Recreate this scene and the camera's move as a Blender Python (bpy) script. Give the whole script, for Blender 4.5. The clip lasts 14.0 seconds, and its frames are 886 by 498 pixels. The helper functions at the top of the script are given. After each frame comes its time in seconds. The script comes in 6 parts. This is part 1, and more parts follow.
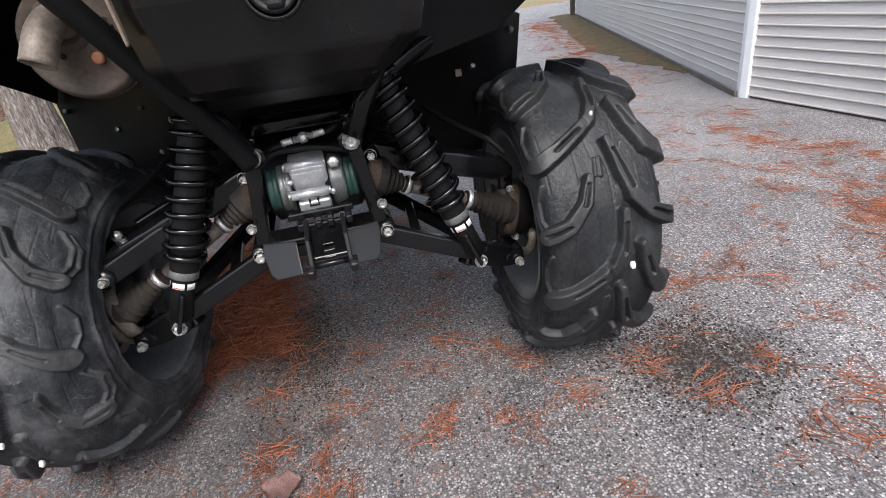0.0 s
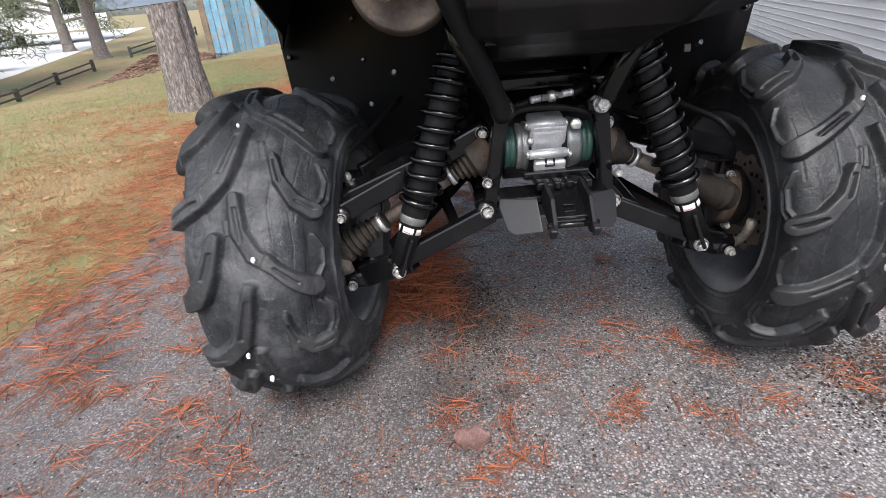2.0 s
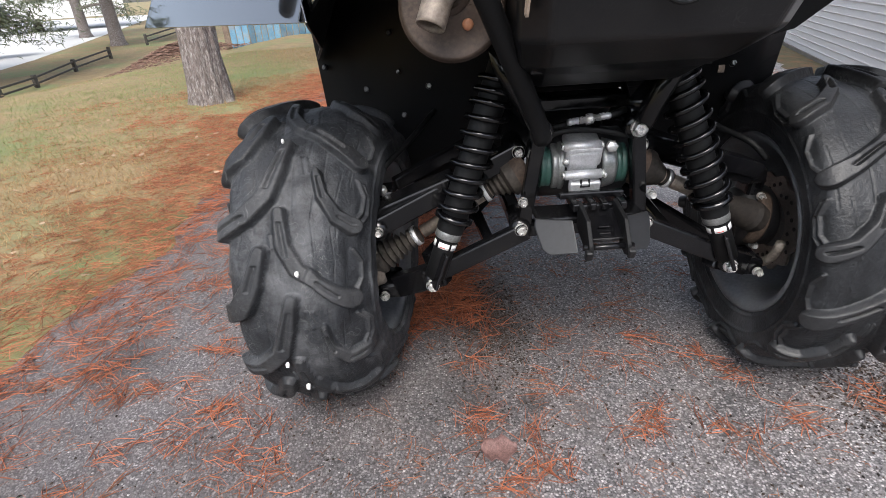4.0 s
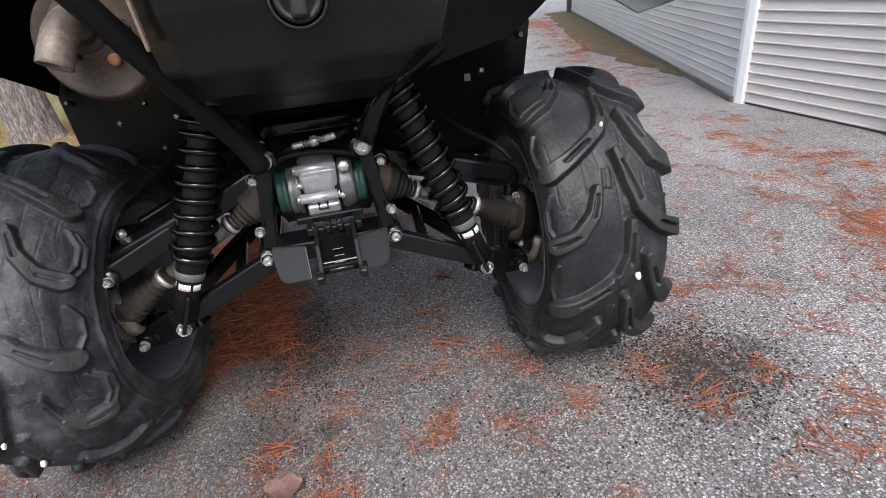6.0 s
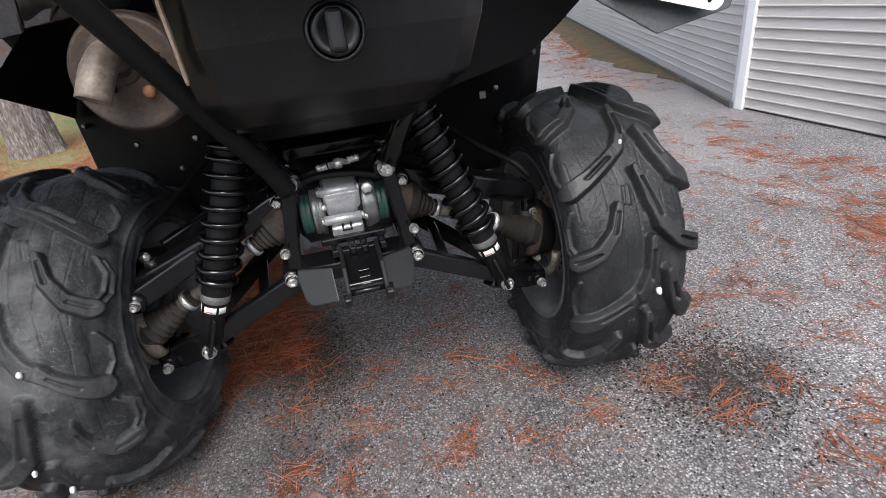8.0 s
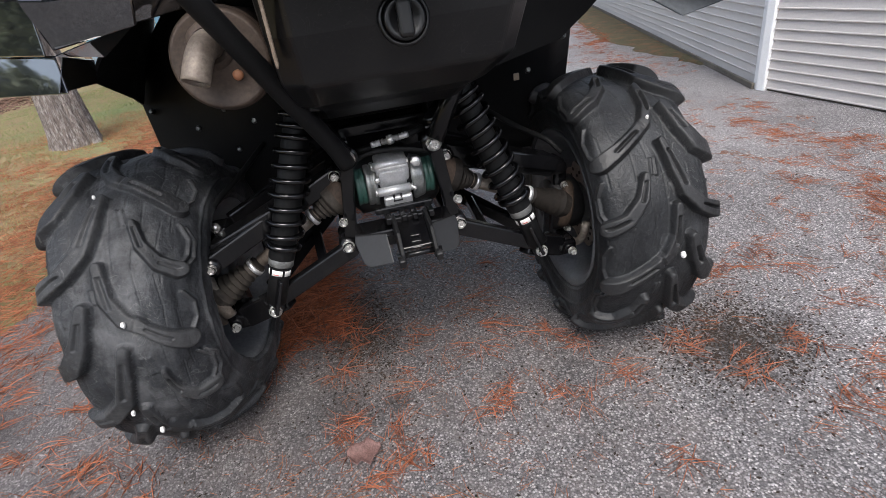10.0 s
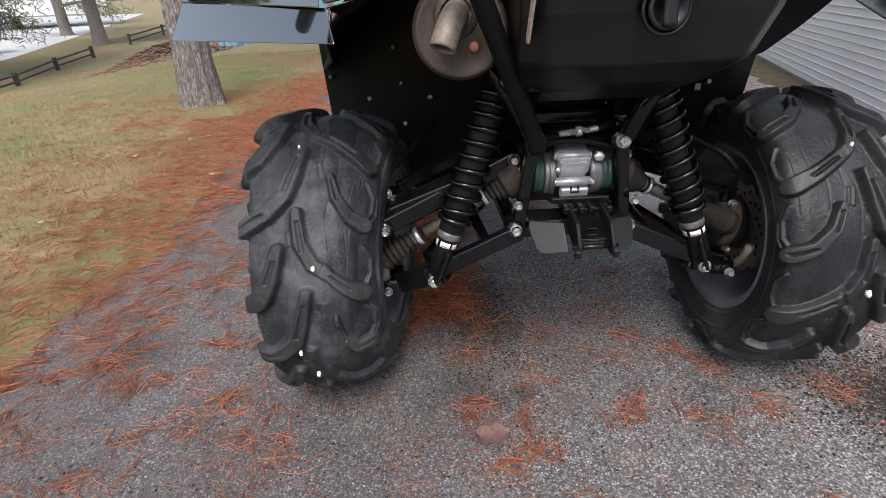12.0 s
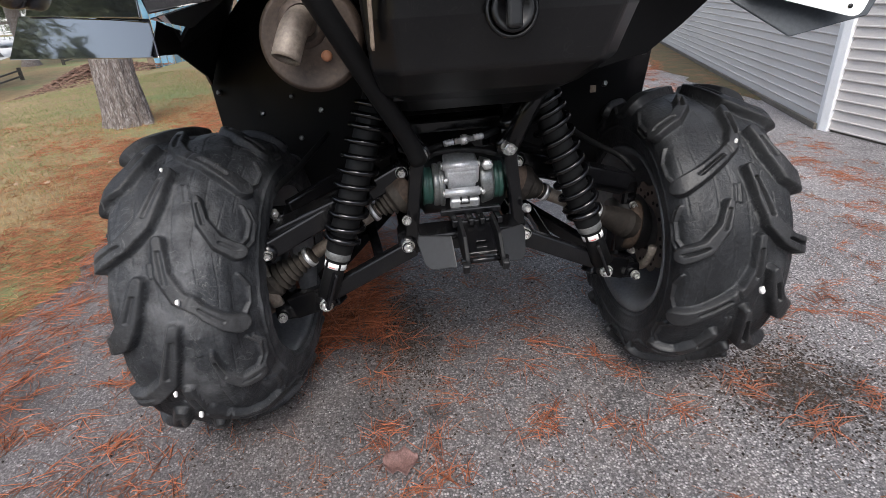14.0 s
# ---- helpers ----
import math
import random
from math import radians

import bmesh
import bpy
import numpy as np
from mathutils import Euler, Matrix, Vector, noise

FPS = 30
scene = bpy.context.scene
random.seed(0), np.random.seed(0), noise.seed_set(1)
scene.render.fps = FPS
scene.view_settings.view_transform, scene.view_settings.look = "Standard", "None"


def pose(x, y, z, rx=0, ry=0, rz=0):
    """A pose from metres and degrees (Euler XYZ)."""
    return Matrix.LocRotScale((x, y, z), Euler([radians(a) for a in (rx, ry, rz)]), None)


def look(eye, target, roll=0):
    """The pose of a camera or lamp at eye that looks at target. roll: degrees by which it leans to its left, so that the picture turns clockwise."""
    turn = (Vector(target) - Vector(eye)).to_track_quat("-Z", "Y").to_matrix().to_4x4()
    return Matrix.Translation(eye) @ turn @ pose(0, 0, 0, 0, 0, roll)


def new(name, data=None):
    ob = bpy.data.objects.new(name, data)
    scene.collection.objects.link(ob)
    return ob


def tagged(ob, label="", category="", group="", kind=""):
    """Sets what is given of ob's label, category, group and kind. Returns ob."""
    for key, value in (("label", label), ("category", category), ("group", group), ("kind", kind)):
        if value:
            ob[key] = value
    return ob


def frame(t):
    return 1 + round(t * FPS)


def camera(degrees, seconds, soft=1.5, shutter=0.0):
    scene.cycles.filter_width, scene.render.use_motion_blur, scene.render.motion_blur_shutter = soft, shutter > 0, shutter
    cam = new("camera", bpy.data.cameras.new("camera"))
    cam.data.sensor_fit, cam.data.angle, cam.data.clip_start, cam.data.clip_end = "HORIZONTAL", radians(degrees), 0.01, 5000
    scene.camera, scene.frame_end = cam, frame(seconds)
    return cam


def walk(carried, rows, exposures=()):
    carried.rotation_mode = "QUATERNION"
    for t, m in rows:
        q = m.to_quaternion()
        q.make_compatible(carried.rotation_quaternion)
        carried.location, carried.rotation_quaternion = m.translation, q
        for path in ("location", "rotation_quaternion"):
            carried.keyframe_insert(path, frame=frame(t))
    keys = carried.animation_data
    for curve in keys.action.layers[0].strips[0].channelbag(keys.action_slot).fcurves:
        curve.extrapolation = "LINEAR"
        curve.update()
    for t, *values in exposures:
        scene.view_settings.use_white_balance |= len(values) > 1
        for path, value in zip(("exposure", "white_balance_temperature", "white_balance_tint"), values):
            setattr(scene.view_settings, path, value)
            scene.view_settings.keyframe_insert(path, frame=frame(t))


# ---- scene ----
cam = camera(80.0, 14.0, soft=0.5)
# seconds, eye (x, y, z), pitch, roll, yaw in degrees
PATH = [
    (0, 0.0536, -0.8926, 0.7790, -26.01, -7.93, -9.93),
    (0.5, 0.0556, -0.8324, 0.7252, -25.00, -7.18, -10.46),
    (1, 0.0476, -0.8349, 0.7176, -25.48, -6.54, -10.69),
    (1.5, -0.2168, -0.8318, 0.7673, -25.93, -6.95, -3.89),
    (2, -0.2115, -0.8683, 0.7596, -26.17, -4.62, -1.27),
    (4.5, -0.2603, -0.8679, 0.8124, -26.84, -3.60, -0.24),
    (5, 0.0012, -0.8594, 0.8125, -26.61, -4.31, -8.87),
    (5.5, 0.0029, -0.8641, 0.8017, -26.87, -5.13, -11.26),
    (6, 0.0258, -0.8774, 0.8044, -26.89, -6.00, -11.17),
    (6.5, 0.0487, -0.8933, 0.8139, -26.51, -7.60, -12.85),
    (7, 0.0032, -0.8594, 0.8439, -26.32, -6.49, -11.64),
    (9.5, -0.0322, -0.9116, 0.8152, -26.86, -7.71, -10.96),
    (10, -0.0853, -0.9496, 0.8450, -27.31, -8.06, -9.47),
    (10.5, -0.0995, -0.9422, 0.8592, -25.98, -7.97, -8.84),
    (11, -0.1960, -0.9253, 0.8313, -25.95, -6.63, -6.56),
    (11.5, -0.2859, -0.9347, 0.8307, -26.25, -3.03, -3.03),
    (12, -0.2904, -0.9457, 0.8352, -26.37, -2.16, -2.25),
    (12.5, -0.2247, -0.9384, 0.8360, -26.92, -2.32, -4.10),
    (13, -0.2458, -0.9364, 0.8442, -25.93, -3.43, -3.96),
    (13.5, -0.1910, -0.9062, 0.8451, -24.87, -3.59, -5.09),
    (14, -0.1525, -0.9044, 0.8218, -25.68, -3.51, -6.80),
]
walk(cam, [(t, pose(x, y, z, 0, 0, yaw) @ pose(0, 0, 0, 90 + pitch, 0, 0) @ pose(0, 0, 0, 0, 0, roll)) for t, x, y, z, pitch, roll, yaw in PATH],
     exposures=[(0.0, 1.28), (0.5, 1.52), (1.0, 1.58), (2.0, 1.50), (4.5, 1.38), (5.5, 1.30), (7.0, 1.20), (9.5, 1.14), (11.0, 1.05), (14.0, 1.09)])

# ---- sky and sun: overcast day ----
world = bpy.data.worlds.new("overcast_sky")
scene.world = world
world.use_nodes = True
wn, wl = world.node_tree.nodes, world.node_tree.links
sky = wn.new("ShaderNodeTexSky")
sky.sky_type, sky.sun_disc = "NISHITA", False
sky.sun_elevation, sky.sun_rotation = radians(53), radians(187)
sky.air_density, sky.dust_density, sky.ozone_density = 1.0, 3.0, 1.0
grey = wn.new("ShaderNodeHueSaturation")
grey.inputs["Saturation"].default_value = 0.62
wl.new(sky.outputs[0], grey.inputs["Color"])
wl.new(grey.outputs[0], wn["Background"].inputs["Color"])
wn["Background"].inputs["Strength"].default_value = 0.15
sun = new("sun", bpy.data.lights.new("sun", "SUN"))
sun.data.energy, sun.data.angle, sun.data.color = 1.3, radians(28), (1.0, 0.985, 0.972)
sun.matrix_world = look((0, 0, 0), (0.08, 0.62, -0.85))

# ---- materials ----
def material(name, dark, light, rough=0.6, metal=0.0, scale=8.0, fine=90.0, bump=0.2, depth=0.004, rough_vary=0.12,
             coat=0.0, stain=None, stain_scale=3.0, stain_amount=0.5, per_object=0.0, spec=0.5, stretch=1.0):
    """Two scales of noise mix two base colours; a third, coarse one lays stains; fine noise gives relief."""
    m = bpy.data.materials.new(name)
    m.use_nodes = True
    n, l = m.node_tree.nodes, m.node_tree.links
    b = n["Principled BSDF"]
    co = n.new("ShaderNodeTexCoord")
    mp = n.new("ShaderNodeMapping")
    mp.inputs["Scale"].default_value = (1, 1, stretch)
    l.new(co.outputs["Object"], mp.inputs["Vector"])
    def noise_node(sc, detail, rough_=0.6):
        t = n.new("ShaderNodeTexNoise")
        t.inputs["Scale"].default_value, t.inputs["Detail"].default_value, t.inputs["Roughness"].default_value = sc, detail, rough_
        l.new(mp.outputs[0], t.inputs["Vector"])
        return t
    big, small = noise_node(scale, 4), noise_node(fine, 3)
    add = n.new("ShaderNodeMath"); add.operation = "ADD"
    l.new(big.outputs["Fac"], add.inputs[0]); l.new(small.outputs["Fac"], add.inputs[1])
    ramp = n.new("ShaderNodeMapRange")
    ramp.inputs["From Min"].default_value, ramp.inputs["From Max"].default_value = 0.72, 1.28
    l.new(add.outputs[0], ramp.inputs["Value"])
    mix = n.new("ShaderNodeMix"); mix.data_type = "RGBA"
    mix.inputs["A"].default_value, mix.inputs["B"].default_value = (*dark, 1), (*light, 1)
    l.new(ramp.outputs[0], mix.inputs["Factor"])
    out = mix.outputs["Result"]
    if stain:
        st = noise_node(stain_scale, 6, 0.65)
        sr = n.new("ShaderNodeMapRange")
        sr.inputs["From Min"].default_value, sr.inputs["From Max"].default_value = 0.48, 0.68
        sr.inputs["To Max"].default_value = stain_amount
        l.new(st.outputs["Fac"], sr.inputs["Value"])
        m2 = n.new("ShaderNodeMix"); m2.data_type = "RGBA"
        m2.inputs["B"].default_value = (*stain, 1)
        l.new(out, m2.inputs["A"]); l.new(sr.outputs[0], m2.inputs["Factor"])
        out = m2.outputs["Result"]
    if per_object:
        info = n.new("ShaderNodeObjectInfo")
        hs = n.new("ShaderNodeHueSaturation")
        mr = n.new("ShaderNodeMapRange")
        mr.inputs["To Min"].default_value, mr.inputs["To Max"].default_value = 1 - per_object, 1 + per_object
        l.new(info.outputs["Random"], mr.inputs["Value"])
        l.new(mr.outputs[0], hs.inputs["Value"]); l.new(out, hs.inputs["Color"])
        out = hs.outputs[0]
    l.new(out, b.inputs["Base Color"])
    rr = n.new("ShaderNodeMapRange")
    rr.inputs["To Min"].default_value, rr.inputs["To Max"].default_value = max(0.02, rough - rough_vary), min(1, rough + rough_vary)
    l.new(big.outputs["Fac"], rr.inputs["Value"]); l.new(rr.outputs[0], b.inputs["Roughness"])
    b.inputs["Metallic"].default_value = metal
    b.inputs["Coat Weight"].default_value = coat
    b.inputs["Specular IOR Level"].default_value = spec
    if bump:
        bp = n.new("ShaderNodeBump")
        bp.inputs["Strength"].default_value, bp.inputs["Distance"].default_value = bump, depth
        l.new(small.outputs["Fac"], bp.inputs["Height"]); l.new(bp.outputs[0], b.inputs["Normal"])
    return m


def island_material(name, dark, light, rough=0.75):
    """Colour varies from piece to piece of one joined mesh."""
    m = bpy.data.materials.new(name)
    m.use_nodes = True
    n, l = m.node_tree.nodes, m.node_tree.links
    g = n.new("ShaderNodeNewGeometry")
    mix = n.new("ShaderNodeMix"); mix.data_type = "RGBA"
    mix.inputs["A"].default_value, mix.inputs["B"].default_value = (*dark, 1), (*light, 1)
    l.new(g.outputs["Random Per Island"], mix.inputs["Factor"])
    l.new(mix.outputs["Result"], n["Principled BSDF"].inputs["Base Color"])
    n["Principled BSDF"].inputs["Roughness"].default_value = rough
    n["Principled BSDF"].inputs["Specular IOR Level"].default_value = 0.3
    return m


def asphalt_material(stains):
    """Pale stones set in a dark binder, washed and dirty patches at larger scales, and soil stains at the given places (x, y, radius)."""
    m = bpy.data.materials.new("asphalt")
    m.use_nodes = True
    n, l = m.node_tree.nodes, m.node_tree.links
    b = n["Principled BSDF"]
    co = n.new("ShaderNodeTexCoord")
    def tex(kind, sc, **kw):
        t = n.new(kind)
        t.inputs["Scale"].default_value = sc
        for k, v in kw.items():
            t.inputs[k].default_value = v
        l.new(co.outputs["Object"], t.inputs["Vector"])
        return t
    def ranged(socket, a, b_, lo, hi):
        r = n.new("ShaderNodeMapRange")
        r.inputs["From Min"].default_value, r.inputs["From Max"].default_value = a, b_
        r.inputs["To Min"].default_value, r.inputs["To Max"].default_value = lo, hi
        l.new(socket, r.inputs["Value"])
        return r.outputs[0]
    def math2(op, a, b_):
        t = n.new("ShaderNodeMath"); t.operation = op
        for k, v in enumerate((a, b_)):
            if isinstance(v, (int, float)):
                t.inputs[k].default_value = v
            else:
                l.new(v, t.inputs[k])
        return t.outputs[0]
    stones = tex("ShaderNodeTexVoronoi", 200.0, Randomness=1.0)
    grit = tex("ShaderNodeTexVoronoi", 400.0, Randomness=1.0)
    wash = tex("ShaderNodeTexNoise", 1.3, Detail=6.0, Roughness=0.6)
    damp = tex("ShaderNodeTexNoise", 4.5, Detail=6.0, Roughness=0.7)
    pick = n.new("ShaderNodeSeparateColor"); l.new(stones.outputs["Color"], pick.inputs[0])
    ramp = n.new("ShaderNodeValToRGB")
    e = ramp.color_ramp.elements
    e[0].position, e[0].color = 0.0, (0.095, 0.089, 0.090, 1)
    e[1].position, e[1].color = 1.0, (0.36, 0.342, 0.338, 1)
    a = e.new(0.42); a.color = (0.180, 0.169, 0.171, 1)
    a = e.new(0.80); a.color = (0.265, 0.250, 0.252, 1)
    l.new(pick.outputs[0], ramp.inputs[0])
    pick2 = n.new("ShaderNodeSeparateColor"); l.new(grit.outputs["Color"], pick2.inputs[0])
    binder = n.new("ShaderNodeValToRGB")
    e = binder.color_ramp.elements
    e[0].position, e[0].color = 0.0, (0.034, 0.032, 0.033, 1)
    e[1].position, e[1].color = 1.0, (0.125, 0.118, 0.120, 1)
    l.new(pick2.outputs[0], binder.inputs[0])
    face = ranged(stones.outputs["Distance"], 0.40, 0.56, 1.0, 0.0)
    mix = n.new("ShaderNodeMix"); mix.data_type = "RGBA"
    l.new(face, mix.inputs["Factor"]); l.new(binder.outputs[0], mix.inputs["A"]); l.new(ramp.outputs[0], mix.inputs["B"])
    mottle = tex("ShaderNodeTexNoise", 95.0, Detail=3.0, Roughness=0.65)
    tone = math2("MULTIPLY", ranged(wash.outputs["Fac"], 0.35, 0.68, 0.82, 1.15), ranged(damp.outputs["Fac"], 0.50, 0.70, 1.05, 0.68))
    tone = math2("MULTIPLY", tone, ranged(mottle.outputs["Fac"], 0.36, 0.64, 0.62, 1.36))
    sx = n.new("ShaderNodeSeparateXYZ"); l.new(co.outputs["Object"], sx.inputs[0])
    # a ramp along x in the base colour: paler towards the garage
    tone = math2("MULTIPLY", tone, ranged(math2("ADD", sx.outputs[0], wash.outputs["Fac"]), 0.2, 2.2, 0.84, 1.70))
    ragged = math2("MULTIPLY", math2("SUBTRACT", damp.outputs["Fac"], 0.5), 0.42)
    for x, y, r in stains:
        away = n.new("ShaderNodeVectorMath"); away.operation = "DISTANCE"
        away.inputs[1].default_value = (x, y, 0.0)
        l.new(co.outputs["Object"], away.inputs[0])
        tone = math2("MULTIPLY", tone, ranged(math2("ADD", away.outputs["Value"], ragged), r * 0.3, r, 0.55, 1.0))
    hs = n.new("ShaderNodeHueSaturation")
    # brown needle dust trodden in between the stones, thicker towards the lawn
    film = tex("ShaderNodeTexNoise", 6.0, Detail=8.0, Roughness=0.72)
    drifted = math2("ADD", film.outputs["Fac"], math2("MULTIPLY", sx.outputs[0], -0.16))
    dust = n.new("ShaderNodeMix"); dust.data_type = "RGBA"
    l.new(math2("MULTIPLY", ranged(drifted, 0.42, 0.74, 0.0, 0.72), ranged(stones.outputs["Distance"], 0.15, 0.45, 0.55, 1.0)), dust.inputs["Factor"])
    l.new(mix.outputs["Result"], dust.inputs["A"]); dust.inputs["B"].default_value = (0.130, 0.110, 0.104, 1)
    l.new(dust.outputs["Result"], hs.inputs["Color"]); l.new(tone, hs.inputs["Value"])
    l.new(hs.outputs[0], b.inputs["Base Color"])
    b.inputs["Roughness"].default_value = 0.62
    b.inputs["Specular IOR Level"].default_value = 0.5
    bp = n.new("ShaderNodeBump")
    bp.inputs["Strength"].default_value, bp.inputs["Distance"].default_value = 0.7, 0.003
    l.new(face, bp.inputs["Height"]); l.new(bp.outputs[0], b.inputs["Normal"])
    return m


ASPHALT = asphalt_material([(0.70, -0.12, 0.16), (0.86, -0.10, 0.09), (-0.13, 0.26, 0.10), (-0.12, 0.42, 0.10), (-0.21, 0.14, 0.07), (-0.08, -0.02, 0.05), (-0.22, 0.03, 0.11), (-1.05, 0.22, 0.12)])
RUBBER = material("tyre_rubber", (0.0075, 0.008, 0.009), (0.021, 0.0225, 0.025), 0.5, scale=6, fine=130, bump=0.8, depth=0.0022,
                  stain=(0.065, 0.067, 0.071), stain_scale=6, stain_amount=0.6, spec=0.32)
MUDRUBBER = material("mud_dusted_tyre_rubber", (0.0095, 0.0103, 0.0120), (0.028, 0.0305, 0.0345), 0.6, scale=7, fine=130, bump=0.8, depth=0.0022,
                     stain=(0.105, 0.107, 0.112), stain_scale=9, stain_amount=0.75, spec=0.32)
def scuffed(m, scale, colour, amount, width=0.012, warp=1.2):
    """Adds fine wandering scuff lines to a material's colour: thin contours of a warped noise."""
    n, l = m.node_tree.nodes, m.node_tree.links
    b = n["Principled BSDF"]
    co = n.new("ShaderNodeTexCoord")
    t = n.new("ShaderNodeTexNoise")
    t.inputs["Scale"].default_value, t.inputs["Detail"].default_value, t.inputs["Distortion"].default_value = scale, 2.0, warp
    l.new(co.outputs["Object"], t.inputs["Vector"])
    sub = n.new("ShaderNodeMath"); sub.operation = "SUBTRACT"; sub.inputs[1].default_value = 0.5
    ab = n.new("ShaderNodeMath"); ab.operation = "ABSOLUTE"
    l.new(t.outputs["Fac"], sub.inputs[0]); l.new(sub.outputs[0], ab.inputs[0])
    mr = n.new("ShaderNodeMapRange")
    mr.inputs["From Max"].default_value = width
    mr.inputs["To Min"].default_value, mr.inputs["To Max"].default_value = amount, 0.0
    l.new(ab.outputs[0], mr.inputs["Value"])
    patch = n.new("ShaderNodeTexNoise"); patch.inputs["Scale"].default_value = 7.0
    l.new(co.outputs["Object"], patch.inputs["Vector"])
    pr = n.new("ShaderNodeMapRange")
    pr.inputs["From Min"].default_value, pr.inputs["From Max"].default_value = 0.42, 0.6
    l.new(patch.outputs["Fac"], pr.inputs["Value"])
    mu = n.new("ShaderNodeMath"); mu.operation = "MULTIPLY"
    l.new(mr.outputs[0], mu.inputs[0]); l.new(pr.outputs[0], mu.inputs[1])
    mx = n.new("ShaderNodeMix"); mx.data_type = "RGBA"; mx.inputs["B"].default_value = (*colour, 1)
    src = b.inputs["Base Color"].links[0].from_socket
    l.new(src, mx.inputs["A"]); l.new(mu.outputs[0], mx.inputs["Factor"]); l.new(mx.outputs["Result"], b.inputs["Base Color"])
    return m


LUGRUBBER = material("worn_lug_rubber", (0.0085, 0.0087, 0.0095), (0.021, 0.0215, 0.023), 0.5, scale=9, fine=120, bump=0.6, depth=0.002,
                     stain=(0.050, 0.050, 0.052), stain_scale=14, stain_amount=0.4, spec=0.4)
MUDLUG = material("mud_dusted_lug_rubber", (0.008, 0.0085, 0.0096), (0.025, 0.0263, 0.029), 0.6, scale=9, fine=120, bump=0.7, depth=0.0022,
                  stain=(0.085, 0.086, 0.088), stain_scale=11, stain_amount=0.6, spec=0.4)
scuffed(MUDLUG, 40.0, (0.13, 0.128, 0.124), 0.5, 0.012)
scuffed(LUGRUBBER, 40.0, (0.085, 0.083, 0.080), 0.5, 0.012)
scuffed(RUBBER, 26.0, (0.12, 0.12, 0.118), 0.5, 0.010)
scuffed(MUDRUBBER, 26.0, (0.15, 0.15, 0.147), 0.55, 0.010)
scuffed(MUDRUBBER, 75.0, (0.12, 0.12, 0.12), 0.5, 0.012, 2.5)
scuffed(RUBBER, 75.0, (0.10, 0.10, 0.10), 0.45, 0.012, 2.5)
PLASTIC = material("moulded_black_plastic", (0.0048, 0.0049, 0.0053), (0.0085, 0.0087, 0.0093), 0.55, scale=5, fine=400, bump=0.15, depth=0.001,
                   stain=(0.012, 0.0115, 0.011), stain_scale=4, stain_amount=0.35, spec=0.18)
TUBM = material("scuffed_tub_plastic", (0.003, 0.003, 0.0035), (0.0062, 0.0063, 0.0071), 0.32, scale=4, fine=300, bump=0.12, depth=0.001,
                stain=(0.016, 0.0155, 0.015), stain_scale=5, stain_amount=0.5, spec=0.4)
scuffed(TUBM, 14.0, (0.05, 0.05, 0.05), 0.35, 0.004, 3.0)
scuffed(TUBM, 22.0, (0.045, 0.045, 0.046), 0.30, 0.006, 2.0)
GLOSS = material("gloss_black_bodywork", (0.006, 0.007, 0.009), (0.010, 0.011, 0.014), 0.06, scale=3, fine=30, bump=0, rough_vary=0.03, coat=1.0, spec=1.0)
GLOSS.node_tree.nodes["Principled BSDF"].inputs["Coat IOR"].default_value = 1.9
PAINT = material("black_painted_steel", (0.0025, 0.0025, 0.003), (0.006, 0.006, 0.007), 0.15, scale=20, fine=200, bump=0.1, depth=0.001,
                 stain=(0.016, 0.0145, 0.013), stain_scale=14, stain_amount=0.35, rough_vary=0.08, spec=0.34)
SPRING = material("gloss_black_coil_paint", (0.0015, 0.0015, 0.0018), (0.003, 0.003, 0.0035), 0.10, scale=30, fine=200, bump=0.05, depth=0.001, rough_vary=0.06)
ZINC = material("zinc_plated_steel", (0.48, 0.47, 0.45), (0.72, 0.71, 0.69), 0.28, metal=0.7, scale=60, fine=300, bump=0.1, depth=0.0005)
ALLOY = material("cast_aluminium", (0.48, 0.48, 0.49), (0.72, 0.72, 0.73), 0.36, metal=0.55, scale=40, fine=350, bump=0.2, depth=0.0006,
                 stain=(0.22, 0.21, 0.20), stain_scale=25, stain_amount=0.3)
TANCAST = material("tan_stained_casting", (0.14, 0.118, 0.096), (0.30, 0.262, 0.220), 0.55, metal=0.2, scale=25, fine=200, bump=0.2, depth=0.001,
                   stain=(0.10, 0.065, 0.045), stain_scale=20, stain_amount=0.5)
CASTING = material("dark_cast_housing", (0.008, 0.008, 0.009), (0.024, 0.024, 0.025), 0.5, metal=0.4, scale=25, fine=220, bump=0.2, depth=0.001)
CASTING2 = material("dull_turned_aluminium", (0.16, 0.165, 0.16), (0.30, 0.305, 0.30), 0.36, metal=0.6, scale=40, fine=350, bump=0.1, depth=0.0006)
GREEN = material("green_anodised_ring", (0.012, 0.040, 0.032), (0.030, 0.085, 0.068), 0.45, scale=30, fine=200, bump=0.05, depth=0.0005)
BOOT = material("dusty_rubber_boot", (0.022, 0.019, 0.016), (0.060, 0.051, 0.043), 0.7, scale=25, fine=160, bump=0.2, depth=0.001, spec=0.2)
# the same boot rubber for the right side, with its shade put into the colour
DARKBOOT = material("shaded_rubber_boot", (0.007, 0.006, 0.0055), (0.024, 0.020, 0.017), 0.7, scale=25, fine=160, bump=0.2, depth=0.001, spec=0.2)
RUST = material("rusty_joint_cup", (0.03, 0.021, 0.016), (0.085, 0.060, 0.045), 0.7, scale=25, fine=180, bump=0.2, depth=0.001, spec=0.2)
